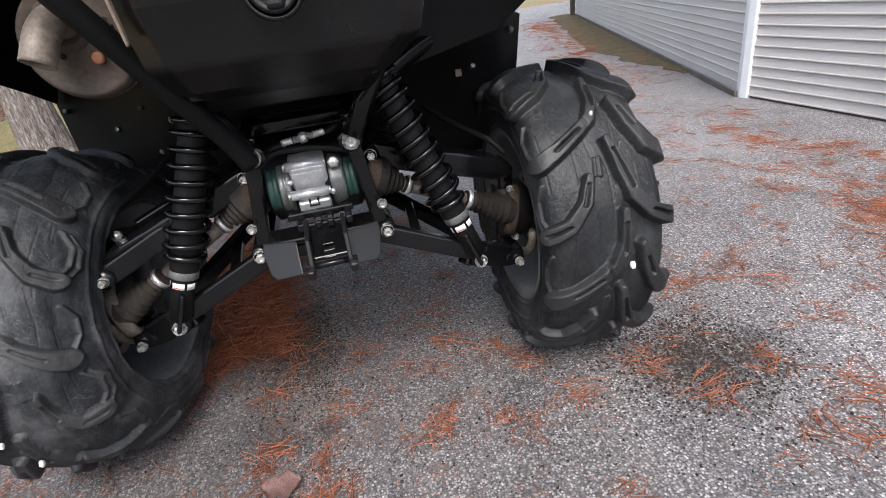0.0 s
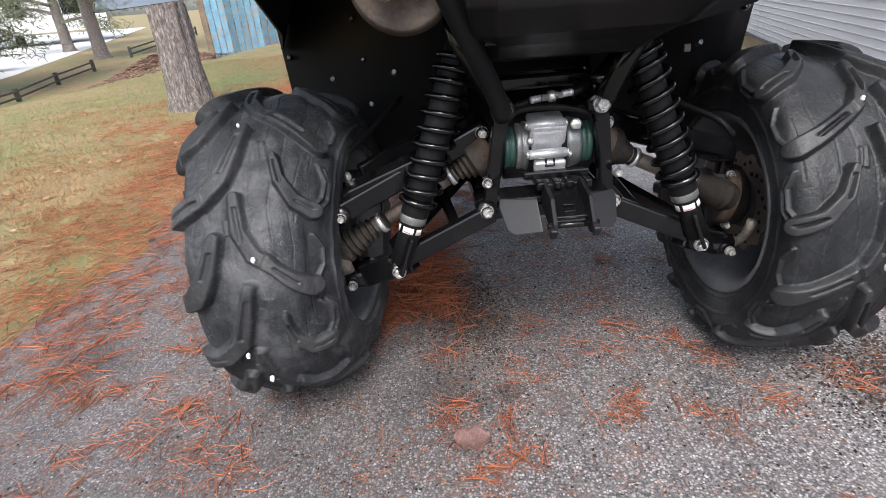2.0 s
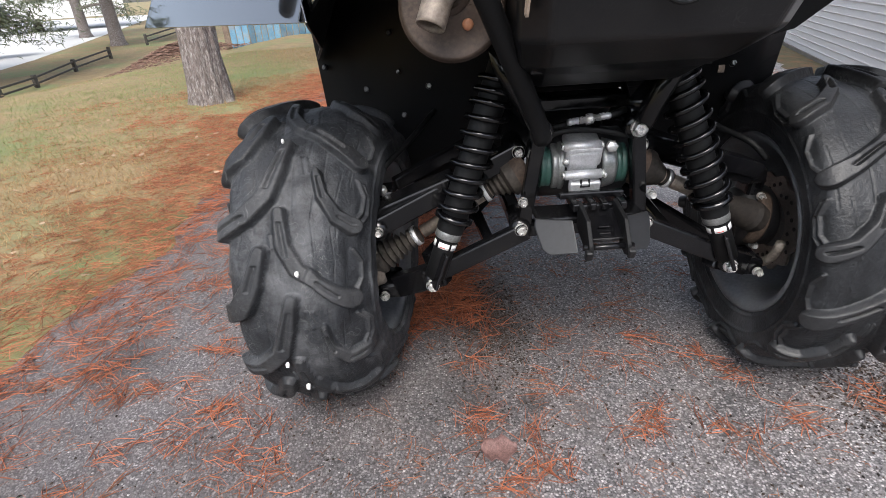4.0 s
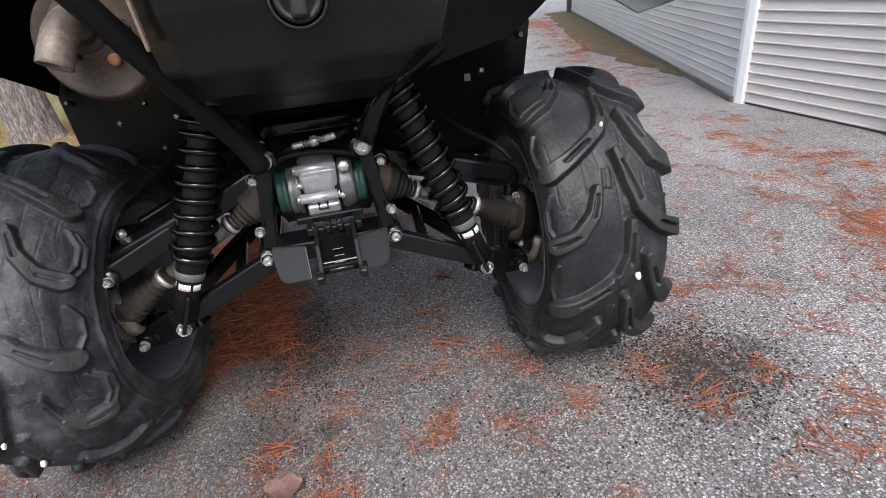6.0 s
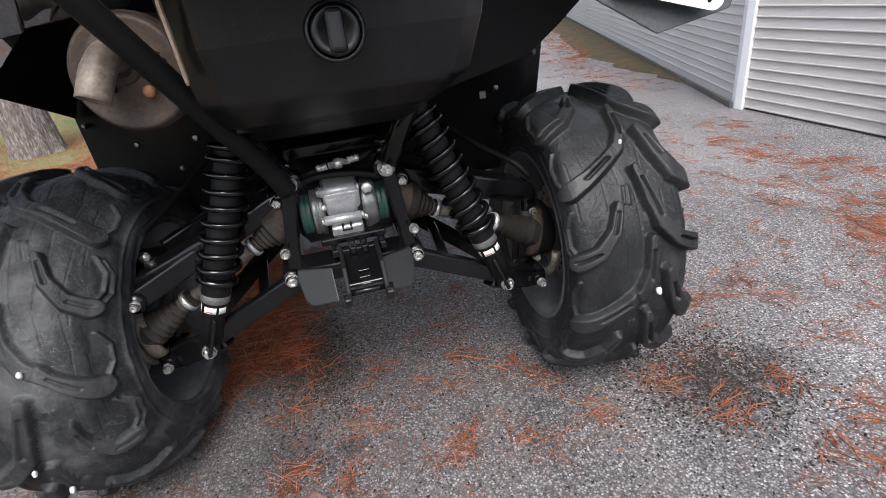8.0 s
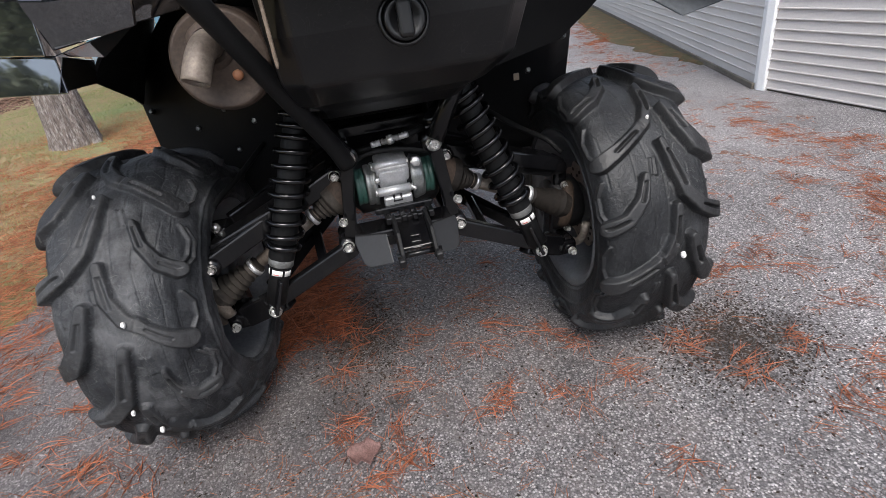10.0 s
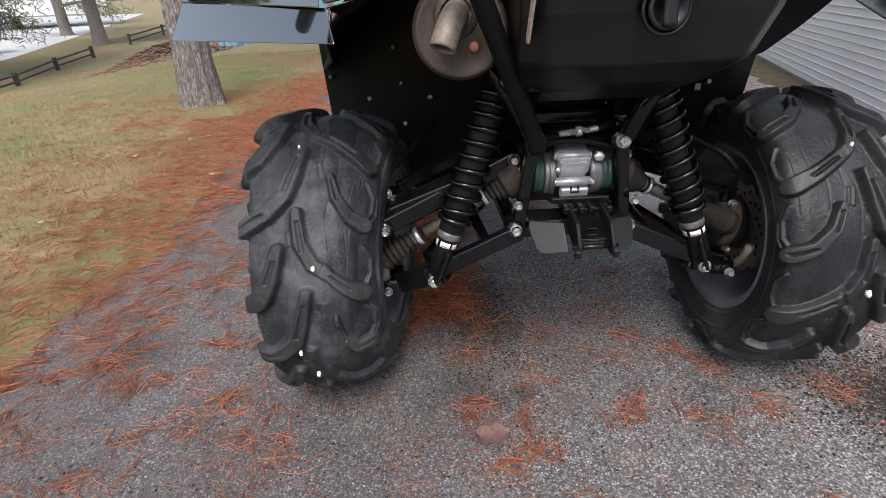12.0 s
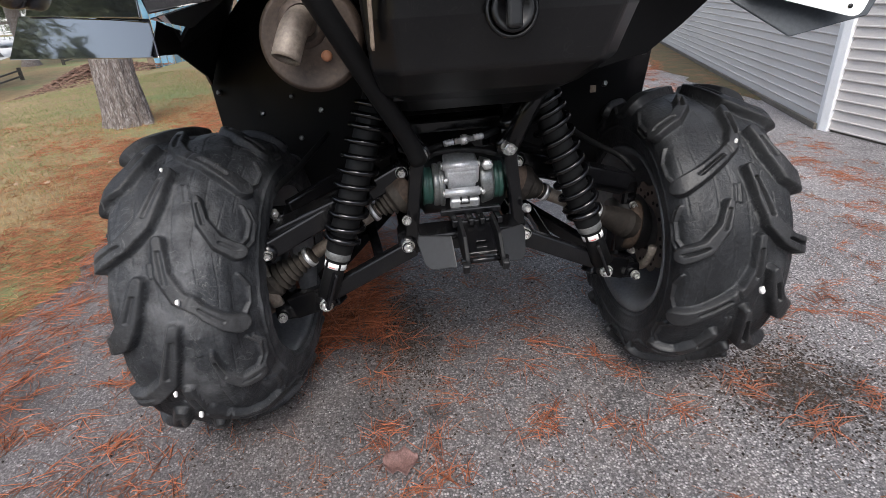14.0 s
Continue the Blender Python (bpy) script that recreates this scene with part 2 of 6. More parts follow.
SHAFT = material("greasy_steel_shaft", (0.12, 0.098, 0.08), (0.27, 0.225, 0.185), 0.55, metal=0.3, scale=20, fine=200, bump=0.1, depth=0.001,
                 stain=(0.06, 0.04, 0.03), stain_scale=18, stain_amount=0.6)
MUFFLER = material("heat_stained_muffler_steel", (0.034, 0.024, 0.018), (0.088, 0.062, 0.047), 0.6, metal=0.2, scale=9, fine=180, bump=0.1, depth=0.001,
                   stain=(0.025, 0.013, 0.009), stain_scale=8, stain_amount=0.5)
HEAT = material("tan_heat_shield", (0.24, 0.185, 0.14), (0.38, 0.30, 0.235), 0.6, metal=0.2, scale=20, fine=150, bump=0.1, depth=0.001)
LIDGREY = material("grey_lid_plastic", (0.085, 0.089, 0.095), (0.14, 0.145, 0.153), 0.4, scale=8, fine=200, bump=0.1, depth=0.001)
SLATE = material("slate_grey_bracket", (0.025, 0.030, 0.035), (0.05, 0.058, 0.066), 0.35, scale=8, fine=150, bump=0.05, depth=0.001)
PLATEGREY = material("dusty_grey_plastic", (0.006, 0.0065, 0.007), (0.013, 0.0135, 0.015), 0.5, scale=8, fine=150, bump=0.05, depth=0.001)
COPPER = material("rusty_orange_steel", (0.22, 0.09, 0.045), (0.32, 0.14, 0.07), 0.6, scale=40, fine=200)
LABEL = material("white_paper_label", (0.62, 0.60, 0.58), (0.78, 0.77, 0.75), 0.6, scale=20, fine=200, bump=0)
RED_INK = material("red_label_ink", (0.45, 0.06, 0.05), (0.5, 0.08, 0.06), 0.6, bump=0)
SOOT = material("soot_black", (0.004, 0.004, 0.004), (0.008, 0.007, 0.006), 0.9, bump=0)
RIM = material("dark_grey_wheel_paint", (0.065, 0.068, 0.075), (0.122, 0.127, 0.136), 0.36, scale=12, fine=150, bump=0.05, depth=0.001,
               stain=(0.05, 0.046, 0.042), stain_scale=10, stain_amount=0.35)
DISC = material("brake_disc_steel", (0.12, 0.10, 0.085), (0.24, 0.21, 0.19), 0.45, metal=0.6, scale=20, fine=250, bump=0.05, depth=0.001)
SIDING = material("vinyl_siding", (0.50, 0.47, 0.455), (0.57, 0.54, 0.52), 0.55, scale=3, fine=120, bump=0.06, depth=0.001,
                  stain=(0.42, 0.39, 0.37), stain_scale=1.5, stain_amount=0.4, per_object=0.03)
TRIM = material("white_corner_trim", (0.76, 0.77, 0.78), (0.84, 0.85, 0.86), 0.45, scale=4, fine=100, bump=0.03, depth=0.001,
                stain=(0.6, 0.6, 0.58), stain_scale=6, stain_amount=0.3)
DOORM = material("mauve_grey_garage_door", (0.26, 0.235, 0.25), (0.31, 0.285, 0.30), 0.55, scale=4, fine=120, bump=0.05, depth=0.001)
CONCRETE = material("stained_concrete", (0.07, 0.06, 0.05), (0.16, 0.14, 0.12), 0.85, scale=6, fine=120, bump=0.3, depth=0.003,
                    stain=(0.09, 0.075, 0.055), stain_scale=4, stain_amount=0.6)
SOIL = material("autumn_lawn_soil", (0.142, 0.099, 0.047), (0.268, 0.194, 0.096), 0.9, scale=5, fine=60, bump=0.5, depth=0.01,
                stain=(0.12, 0.165, 0.06), stain_scale=0.7, stain_amount=0.95)
MOSS = material("mossy_strip", (0.04, 0.038, 0.014), (0.10, 0.078, 0.034), 0.95, scale=5, fine=70, bump=0.5, depth=0.008,
                stain=(0.17, 0.075, 0.035), stain_scale=7, stain_amount=0.8)
BARK = material("grey_pine_bark", (0.075, 0.060, 0.054), (0.225, 0.185, 0.168), 0.9, scale=55, fine=130, bump=0.9, depth=0.02, stretch=0.30,
                stain=(0.44, 0.415, 0.395), stain_scale=62, stain_amount=0.85)
BACKDROP_DARK = material("dark_backdrop", (0.012, 0.018, 0.010), (0.05, 0.06, 0.035), 0.9, scale=2, fine=20, bump=0.5, depth=0.05)
FENCE = material("dark_fence_wood", (0.03, 0.026, 0.022), (0.07, 0.06, 0.05), 0.8, scale=10, fine=90)
MULCH = island_material("brown_leaf_mulch", (0.07, 0.04, 0.03), (0.22, 0.13, 0.095), 0.9)
BLUEWOOD = material("faded_blue_planks", (0.06, 0.15, 0.23), (0.14, 0.27, 0.36), 0.8, scale=6, fine=80, bump=0.3, depth=0.003,
                    stain=(0.20, 0.175, 0.15), stain_scale=5, stain_amount=0.75, per_object=0.4)
BROWNWOOD = material("weathered_brown_plank", (0.10, 0.07, 0.05), (0.2, 0.15, 0.11), 0.85, scale=6, fine=80, bump=0.3, depth=0.003)
ROAD = material("pale_concrete_road", (0.40, 0.40, 0.40), (0.50, 0.50, 0.49), 0.85, scale=0.8, fine=30, bump=0)
NEEDLE = island_material("fallen_pine_needles", (0.105, 0.033, 0.017), (0.46, 0.160, 0.080), 0.6)
OLDNEEDLE = island_material("weathered_pine_needles", (0.12, 0.045, 0.024), (0.36, 0.14, 0.065), 0.75)
GRASS = island_material("green_grass_blades", (0.12, 0.155, 0.055), (0.25, 0.275, 0.11), 0.7)
STRAW = island_material("straw_grass_blades", (0.20, 0.125, 0.055), (0.42, 0.28, 0.14), 0.7)
LEAFM = material("dead_brown_leaf", (0.085, 0.042, 0.038), (0.20, 0.115, 0.10), 0.7, scale=40, fine=300, bump=0.3, depth=0.001)
DRYLEAF = island_material("scattered_dry_leaves", (0.16, 0.10, 0.06), (0.42, 0.30, 0.2), 0.75)
STONES = island_material("pale_stone_chips", (0.13, 0.122, 0.12), (0.40, 0.38, 0.365), 0.7)
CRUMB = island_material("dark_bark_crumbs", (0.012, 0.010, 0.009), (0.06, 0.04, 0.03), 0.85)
FOLIAGE = island_material("pine_foliage", (0.06, 0.078, 0.048), (0.20, 0.22, 0.14), 0.7)
PALE = material("pale_house_siding", (0.55, 0.55, 0.55), (0.64, 0.64, 0.63), 0.7, bump=0)
CARPAINT = material("grey_car_paint", (0.10, 0.105, 0.115), (0.13, 0.135, 0.15), 0.3, bump=0)
GLASS = material("dark_window_glass", (0.012, 0.014, 0.016), (0.02, 0.022, 0.025), 0.08, bump=0)
TEAL = material("green_plate_paint", (0.02, 0.19, 0.15), (0.03, 0.23, 0.18), 0.5, bump=0)
LENS = material("smoked_lamp_lens", (0.008, 0.008, 0.010), (0.014, 0.014, 0.017), 0.12, bump=0, coat=0.5)


# ---- building helpers ----
def raw(name, verts, faces, mat, parent=None, label="", smooth=True):
    me = bpy.data.meshes.new(name)
    me.from_pydata([tuple(map(float, v)) for v in verts], [], faces)
    me.materials.append(mat)
    me.polygons.foreach_set("use_smooth", [smooth] * len(me.polygons))
    me.update()
    ob = new(name, me)
    ob.parent = parent
    return tagged(ob, label)


def part(name, bm, mat, parent=None, label="", smooth=False):
    me = bpy.data.meshes.new(name)
    bmesh.ops.recalc_face_normals(bm, faces=bm.faces)
    bm.to_mesh(me)
    bm.free()
    me.materials.append(mat)
    me.polygons.foreach_set("use_smooth", [smooth] * len(me.polygons))
    ob = new(name, me)
    ob.parent = parent
    return tagged(ob, label)


def thing(name, label, category, group="", kind=""):
    return tagged(new(name), label, category, group, kind)


def box_into(bm, centre, size, m=None, bevel=0.003, seg=2):
    b2 = bmesh.new()
    bmesh.ops.create_cube(b2, size=1, matrix=Matrix.Diagonal((*size, 1)))
    if bevel:
        bmesh.ops.bevel(b2, geom=b2.edges[:], offset=bevel, segments=seg, affect="EDGES", profile=0.5)
    full = Matrix.Translation(centre) @ (m or Matrix.Identity(4))
    add_into(bm, b2, full)


def add_into(bm, b2, m=None):
    mp = {}
    for v in b2.verts:
        mp[v] = bm.verts.new(m @ v.co if m else v.co)
    for f in b2.faces:
        bm.faces.new([mp[v] for v in f.verts])
    b2.free()


def axis_frame(d):
    """A rotation whose z axis is d."""
    return Vector(d).to_track_quat("Z", "Y").to_matrix().to_4x4()


def lathe_into(bm, profile, origin, axis, n=24):
    """Profile rows (radius, height) turned round axis at origin."""
    m = Matrix.Translation(origin) @ axis_frame(axis)
    rings = []
    for r, h in profile:
        if r < 1e-6:
            rings.append([bm.verts.new(m @ Vector((0, 0, h)))])
        else:
            rings.append([bm.verts.new(m @ Vector((r * math.cos(2 * math.pi * i / n), r * math.sin(2 * math.pi * i / n), h))) for i in range(n)])
    for a, b in zip(rings, rings[1:]):
        for i in range(n):
            j = (i + 1) % n
            if len(a) == 1 and len(b) == 1:
                continue
            if len(a) == 1:
                bm.faces.new((a[0], b[i], b[j]))
            elif len(b) == 1:
                bm.faces.new((a[i], a[j], b[0]))
            else:
                bm.faces.new((a[i], a[j], b[j], b[i]))


def sweep_into(bm, pts, r, n=10, caps=True, flat=1.0):
    """A tube of radius r (or one radius a point) along pts."""
    pts = [Vector(p) for p in pts]
    rs = r if isinstance(r, (list, tuple)) else [r] * len(pts)
    up, rings = None, []
    for i, p in enumerate(pts):
        d = (pts[min(i + 1, len(pts) - 1)] - pts[max(i - 1, 0)]).normalized()
        if up is None:
            up = d.orthogonal().normalized()
        up = (up - d * up.dot(d)).normalized()
        side = d.cross(up)
        rings.append([bm.verts.new(p + rs[i] * (up * math.cos(2 * math.pi * k / n) + side * flat * math.sin(2 * math.pi * k / n))) for k in range(n)])
    for a, b in zip(rings, rings[1:]):
        for k in range(n):
            j = (k + 1) % n
            bm.faces.new((a[k], a[j], b[j], b[k]))
    if caps:
        bm.faces.new(rings[0][::-1]); bm.faces.new(rings[-1])


def curve_points(ctrl, n=8):
    """A smooth line through the control points."""
    c = [Vector(p) for p in ctrl]
    c = [2 * c[0] - c[1]] + c + [2 * c[-1] - c[-2]]
    out = []
    for i in range(1, len(c) - 2):
        p0, p1, p2, p3 = c[i - 1:i + 3]
        for k in range(n):
            t = k / n
            out.append(0.5 * ((2 * p1) + (p2 - p0) * t + (2 * p0 - 5 * p1 + 4 * p2 - p3) * t * t + (3 * p1 - p0 - 3 * p2 + p3) * t ** 3))
    return out + [c[-2]]


def slab_into(bm, pts, thick, direction):
    """A plate: the outline pts given a thickness along direction."""
    pts = [Vector(p) for p in pts]
    c, nrm = sum(pts, Vector()) / len(pts), Vector()
    for p, q in zip(pts, pts[1:] + pts[:1]):
        nrm += (p - c).cross(q - c)
    nrm.normalize()
    pts = [p - nrm * (p - c).dot(nrm) for p in pts]
    d = Vector(direction).normalized() * thick
    a = [bm.verts.new(Vector(p)) for p in pts]
    b = [bm.verts.new(Vector(p) + d) for p in pts]
    bm.faces.new(a); bm.faces.new(b[::-1])
    for i in range(len(a)):
        j = (i + 1) % len(a)
        bm.faces.new((a[i], b[i], b[j], a[j]))


def bevel_all(bm, amount, seg=2):
    bmesh.ops.remove_doubles(bm, verts=bm.verts[:], dist=1e-5)
    bmesh.ops.recalc_face_normals(bm, faces=bm.faces[:])
    edges = [e for e in bm.edges if len(e.link_faces) == 2 and e.calc_face_angle(0) > 0.4]
    bmesh.ops.bevel(bm, geom=edges, offset=amount, segments=seg, affect="EDGES", profile=0.5, clamp_overlap=True)


def shell(name, rows, thick, mat, parent, label="", smooth=True):
    """A curved sheet through rows of points, with thickness."""
    nv = len(rows[0])
    verts = [Vector(p) for r in rows for p in r]
    faces = [(i * nv + j, i * nv + j + 1, (i + 1) * nv + j + 1, (i + 1) * nv + j) for i in range(len(rows) - 1) for j in range(nv - 1)]
    ob = raw(name, verts, faces, mat, parent, label, smooth)
    mod = ob.modifiers.new("thickness", "SOLIDIFY")
    mod.thickness, mod.offset = thick, 0
    return ob


def bolt(pos, axis, r, parent, name="bolt", mat=None, label=""):
    bm = bmesh.new()
    lathe_into(bm, [(0, -0.004), (r * 1.0, -0.004), (r * 1.0, 0.0015), (r * 0.9, 0.003)], pos, axis, 18)
    lathe_into(bm, [(r * 0.72, 0.0025), (r * 0.72, 0.009), (r * 0.6, 0.0105), (r * 0.35, 0.0105), (r * 0.3, 0.008), (0, 0.008)], pos, axis, 6)
    return part(name, bm, mat or ZINC, parent, label)

# ---- ground and driveway ----
def wobble(x, y, s, seed=0.0):
    return noise.noise(Vector((x * s, y * s, seed)))


def grid_sheet(name, xs, ys, height, mat, keep=None, thick=0.0):
    idx, verts, faces = {}, [], []
    for i, x in enumerate(xs):
        for j, y in enumerate(ys):
            idx[i, j] = len(verts)
            verts.append((x, y, height(x, y)))
    for i in range(len(xs) - 1):
        for j in range(len(ys) - 1):
            if keep is None or keep((xs[i] + xs[i + 1]) / 2, (ys[j] + ys[j + 1]) / 2):
                faces.append((idx[i, j], idx[i + 1, j], idx[i + 1, j + 1], idx[i, j + 1]))
    return raw(name, verts, faces, mat)


def lawn_edge(y):
    """The ragged line where the driveway ends and the lawn begins."""
    line = float(np.interp(y, (-3.0, 0.0, 0.5, 0.9, 1.5, 2.4, 3.2, 5.0, 9.0), (-1.55, -1.40, -1.36, -1.30, -1.32, -1.40, -1.28, -1.12, -1.05)))
    return line + 0.06 * wobble(0, y, 1.7) + 0.04 * wobble(3, y, 6.0)


def ground_height(x, y):
    d = lawn_edge(y) - x
    h = -0.02
    if d > 0:
        h += min(0.03, 0.06 * d) + 0.012 * wobble(x, y, 2.5) * min(1, d * 3)
    # the lawn falls away towards the road
    f = min(1.0, max(0.0, (math.hypot(x, y) - 4.5) / 10.0))
    side = min(1.0, max(0.0, (-x - 3.0) / 4.0))
    return h - 0.85 * f * side


def spaced(a, b, fine_a, fine_b, fine, coarse):
    out, v = [], a
    while v < b:
        out.append(v)
        if fine_a <= v <= fine_b:
            v += fine
        else:
            gap = min(abs(v - fine_a), abs(v - fine_b))
            v += min(coarse, fine + gap * 0.35)
    return out + [b]


ground = grid_sheet("ground", spaced(-900, 900, -5, -1, 0.12, 150), spaced(-900, 900, -2, 9, 0.15, 150), ground_height, SOIL)
tagged(ground, "autumn lawn of yellow green grass and pine litter", "lawn", kind="structure")

# driveway: a slab whose near side follows the ragged edge
rows_y = spaced(-14, 15, -1.5, 5, 0.05, 1.0)
cols = 34
verts, faces = [], []
for y in rows_y:
    x0, x1 = lawn_edge(y), 9.0
    for k in range(cols + 1):
        f = (k / cols) ** 1.6
        x = x0 + (x1 - x0) * f
        verts.append((x, y, 0.0 - (0.016 if k == 0 else 0.0) + (0.0015 * wobble(x, y, 3.0) if k > 1 else 0)))
for i in range(len(rows_y) - 1):
    for k in range(cols):
        a = i * (cols + 1) + k
        faces.append((a, a + 1, a + cols + 2, a + cols + 1))
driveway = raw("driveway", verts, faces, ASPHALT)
tagged(driveway, "worn grey asphalt driveway with pale aggregate and needles", "driveway", kind="structure")

# ---- garage: two sided walls meeting at a white corner ----
CORNER = Vector((2.40, 1.80, 0))
LEFT = Vector((0.335, 0.942, 0)).normalized()
RIGHT = Vector((0.06, -1.0, 0)).normalized()
SIDE_H, EXPOSE = 2.6, 0.054


def side_wall(name, start, along, length, label):
    inward = Vector((along.y, -along.x, 0))
    if inward.x < 0:
        inward = -inward
    bm = bmesh.new()
    slab_into(bm, [start + inward * 0.022 + Vector((0, 0, 0.05)), start + along * length + inward * 0.022 + Vector((0, 0, 0.05)),
                   start + along * length + inward * 0.022 + Vector((0, 0, SIDE_H)), start + inward * 0.022 + Vector((0, 0, SIDE_H))], 0.12, inward)
    w = part(name, bm, SIDING)
    tagged(w, label, "wall", kind="structure")
    m = Matrix(((along.x, -inward.x, 0, 0), (along.y, -inward.y, 0, 0), (0, 0, 1, 0), (0, 0, 0, 1)))
    # one board of lapped siding: a sloping face, a rolled lower lip and the shadow gap under it
    prof = [(0.000, 0.0), (0.0140, 0.0), (0.0160, 0.003), (0.0155, 0.007), (0.0130, 0.010), (0.0085, EXPOSE * 0.6), (0.0040, EXPOSE - 0.001), (0.0, EXPOSE - 0.001)]
    vs = [(u, d, z) for u in (0, length) for d, z in prof]
    n = len(prof)
    fs = [(i, (i + 1) % n, n + (i + 1) % n, n + i) for i in range(n)] + [tuple(range(n))[::-1], tuple(range(n, 2 * n))]
    me = None
    for k in range(int((SIDE_H - 0.06) / EXPOSE)):
        if me is None:
            ob = raw("siding_board", vs, fs, SIDING, w, smooth=False)
            me = ob.data
        else:
            ob = new("siding_board", me)
            ob.parent = w
        ob.matrix_basis = Matrix.Translation(start + Vector((0, 0, 0.012 + k * EXPOSE)) + inward * 0.021) @ m
    bm = bmesh.new()
    slab_into(bm, [start + inward * 0.018 + Vector((0, 0, -0.03)), start + along * length + inward * 0.018 + Vector((0, 0, -0.03)),
                   start + along * length + inward * 0.018 + Vector((0, 0, 0.011)), start + inward * 0.018 + Vector((0, 0, 0.011))], 0.1, inward)
    part("foundation", bm, CONCRETE, w, "stained concrete footing")
    return w


side_wall("wall_1", CORNER + LEFT * 0.045, LEFT, 8.2, "long garage wall of warm grey lapped vinyl siding")
side_wall("wall_2", CORNER + RIGHT * 0.045, RIGHT, 0.84, "short garage front wall of pale grey vinyl siding")


def corner_post(name, base, along_a, along_b, height, width, label):
    bm = bmesh.new()
    na = Vector((along_a.y, -along_a.x, 0)); na = na if na.x < 0 else -na
    nb = Vector((along_b.y, -along_b.x, 0)); nb = nb if nb.x < 0 else -nb
    tip = base + (na + nb).normalized() * 0.012
    z0, z1 = Vector((0, 0, -0.02)), Vector((0, 0, height))
    outline = [tip, base + along_a * width + na * 0.010, base + along_a * width - na * 0.03, base + along_b * width - nb * 0.03, base + along_b * width + nb * 0.010]
    slab_into(bm, [p + z0 for p in outline], height, (0, 0, 1))
    bevel_all(bm, 0.004)
    return tagged(part(name, bm, TRIM), label, "trim", kind="structure")


corner_post("trim_1", CORNER, LEFT, RIGHT, SIDE_H, 0.048, "white vinyl corner post of the garage")
DOOR_AT = CORNER + RIGHT * 0.90
corner_post("trim_2", DOOR_AT, -RIGHT, RIGHT, SIDE_H, 0.028, "white trim beside the garage door opening")

door = thing("garage_door", "mauve grey ribbed garage door set back in its opening", "garage door", kind="structure")
for k in range(26):
    bm = bmesh.new()
    a = DOOR_AT + RIGHT * 0.03 + Vector((0.05, 0, 0.015 + k * 0.1))
    slab_into(bm, [a, a + RIGHT * 2.6, a + RIGHT * 2.6 + Vector((0, 0, 0.092)), a + Vector((0, 0, 0.092))], 0.03, (1, 0, 0))
    bevel_all(bm, 0.006)
    part("panel", bm, DOORM, door)
bm = bmesh.new()
slab_into(bm, [DOOR_AT + RIGHT * 0.03 + Vector((0.085, 0, 0)), DOOR_AT + RIGHT * 2.63 + Vector((0.085, 0, 0)),
               DOOR_AT + RIGHT * 2.63 + Vector((0.085, 0, 2.62)), DOOR_AT + RIGHT * 0.03 + Vector((0.085, 0, 2.62))], 0.04, (1, 0, 0))
part("backing", bm, DOORM, door)

# mossy strip between the drive and the long wall
verts, faces = [], []
for i in range(60):
    s = 0.9 + i * 0.13
    p = CORNER + LEFT * s
    w = min(0.50, 0.06 + 0.12 * i * 0.13 * 2) + 0.10 * wobble(s, 0, 2.0) + 0.05 * wobble(s, 4, 9.0)
    out = Vector((-LEFT.y, LEFT.x, 0))
    for k in range(7):
        q = p + out * (w * k / 6 + (0.05 * wobble(s, k, 5.0) if k == 6 else 0))
        verts.append((q.x, q.y, 0.002 + 0.012 * math.sin(math.pi * k / 6) * (k < 5) + 0.008 * wobble(q.x, q.y, 8.0) * (0 < k < 5)))
for i in range(59):
    for k in range(6):
        a = i * 7 + k
        faces.append((a, a + 1, a + 8, a + 7))
tagged(raw("verge", verts, faces, MOSS), "mossy brown verge along the garage wall", "verge", kind="structure")

bm = bmesh.new()
out = Vector((-LEFT.y, LEFT.x, 0))
a, e = CORNER + LEFT * 0.02 + out * 0.012, CORNER + LEFT * 8.2 + out * 0.012
slab_into(bm, [a, e, e + Vector((0, 0, 0.035)), a + Vector((0, 0, 0.035))], 0.018, out)
bevel_all(bm, 0.004)
tagged(part("trim_3", bm, CONCRETE), "stained concrete footing under the garage siding", "footing", kind="structure")

# downpipe post at the far end of the long wall
bm = bmesh.new()
end = CORNER + LEFT * 8.3
sweep_into(bm, [end + Vector((-0.06, 0, 0.0)), end + Vector((-0.06, 0, 2.4))], 0.05, 10)
tagged(part("downpipe", bm, FENCE), "dark green downpipe at the far end of the garage", "downpipe")

# ---- the pine by the drive ----
def tree_trunk(name, base, r0, height, lean, label, seed, rings=70, n=72):
    root = thing(name, label, "tree")
    verts, faces = [], []
    for i in range(rings + 1):
        z = height * (i / rings) ** 1.5
        flare = 1 + 0.28 * math.exp(-z / 0.14) + 0.14 * math.exp(-z / 0.6)
        r = r0 * flare * (1 - 0.45 * z / height)
        for k in range(n):
            a = 2 * math.pi * k / n
            ridge = 0.02 * noise.noise(Vector((math.cos(a) * 5, math.sin(a) * 5, z * 1.2 + seed))) + 0.022 * noise.noise(Vector((math.cos(a) * 16, math.sin(a) * 16, z * 2.2 + seed)))
            rootlobe = 0.14 * math.exp(-z / 0.12) * math.sin(a * 5 + seed)
            rr = r * (1 + rootlobe) + ridge
            verts.append((base[0] + rr * math.cos(a) + lean[0] * z, base[1] + rr * math.sin(a) + lean[1] * z, base[2] + z - 0.03))
    for i in range(rings):
        for k in range(n):
            j = (k + 1) % n
            faces.append((i * n + k, i * n + j, (i + 1) * n + j, (i + 1) * n + k))
    raw("trunk", verts, faces, BARK, root)
    return root


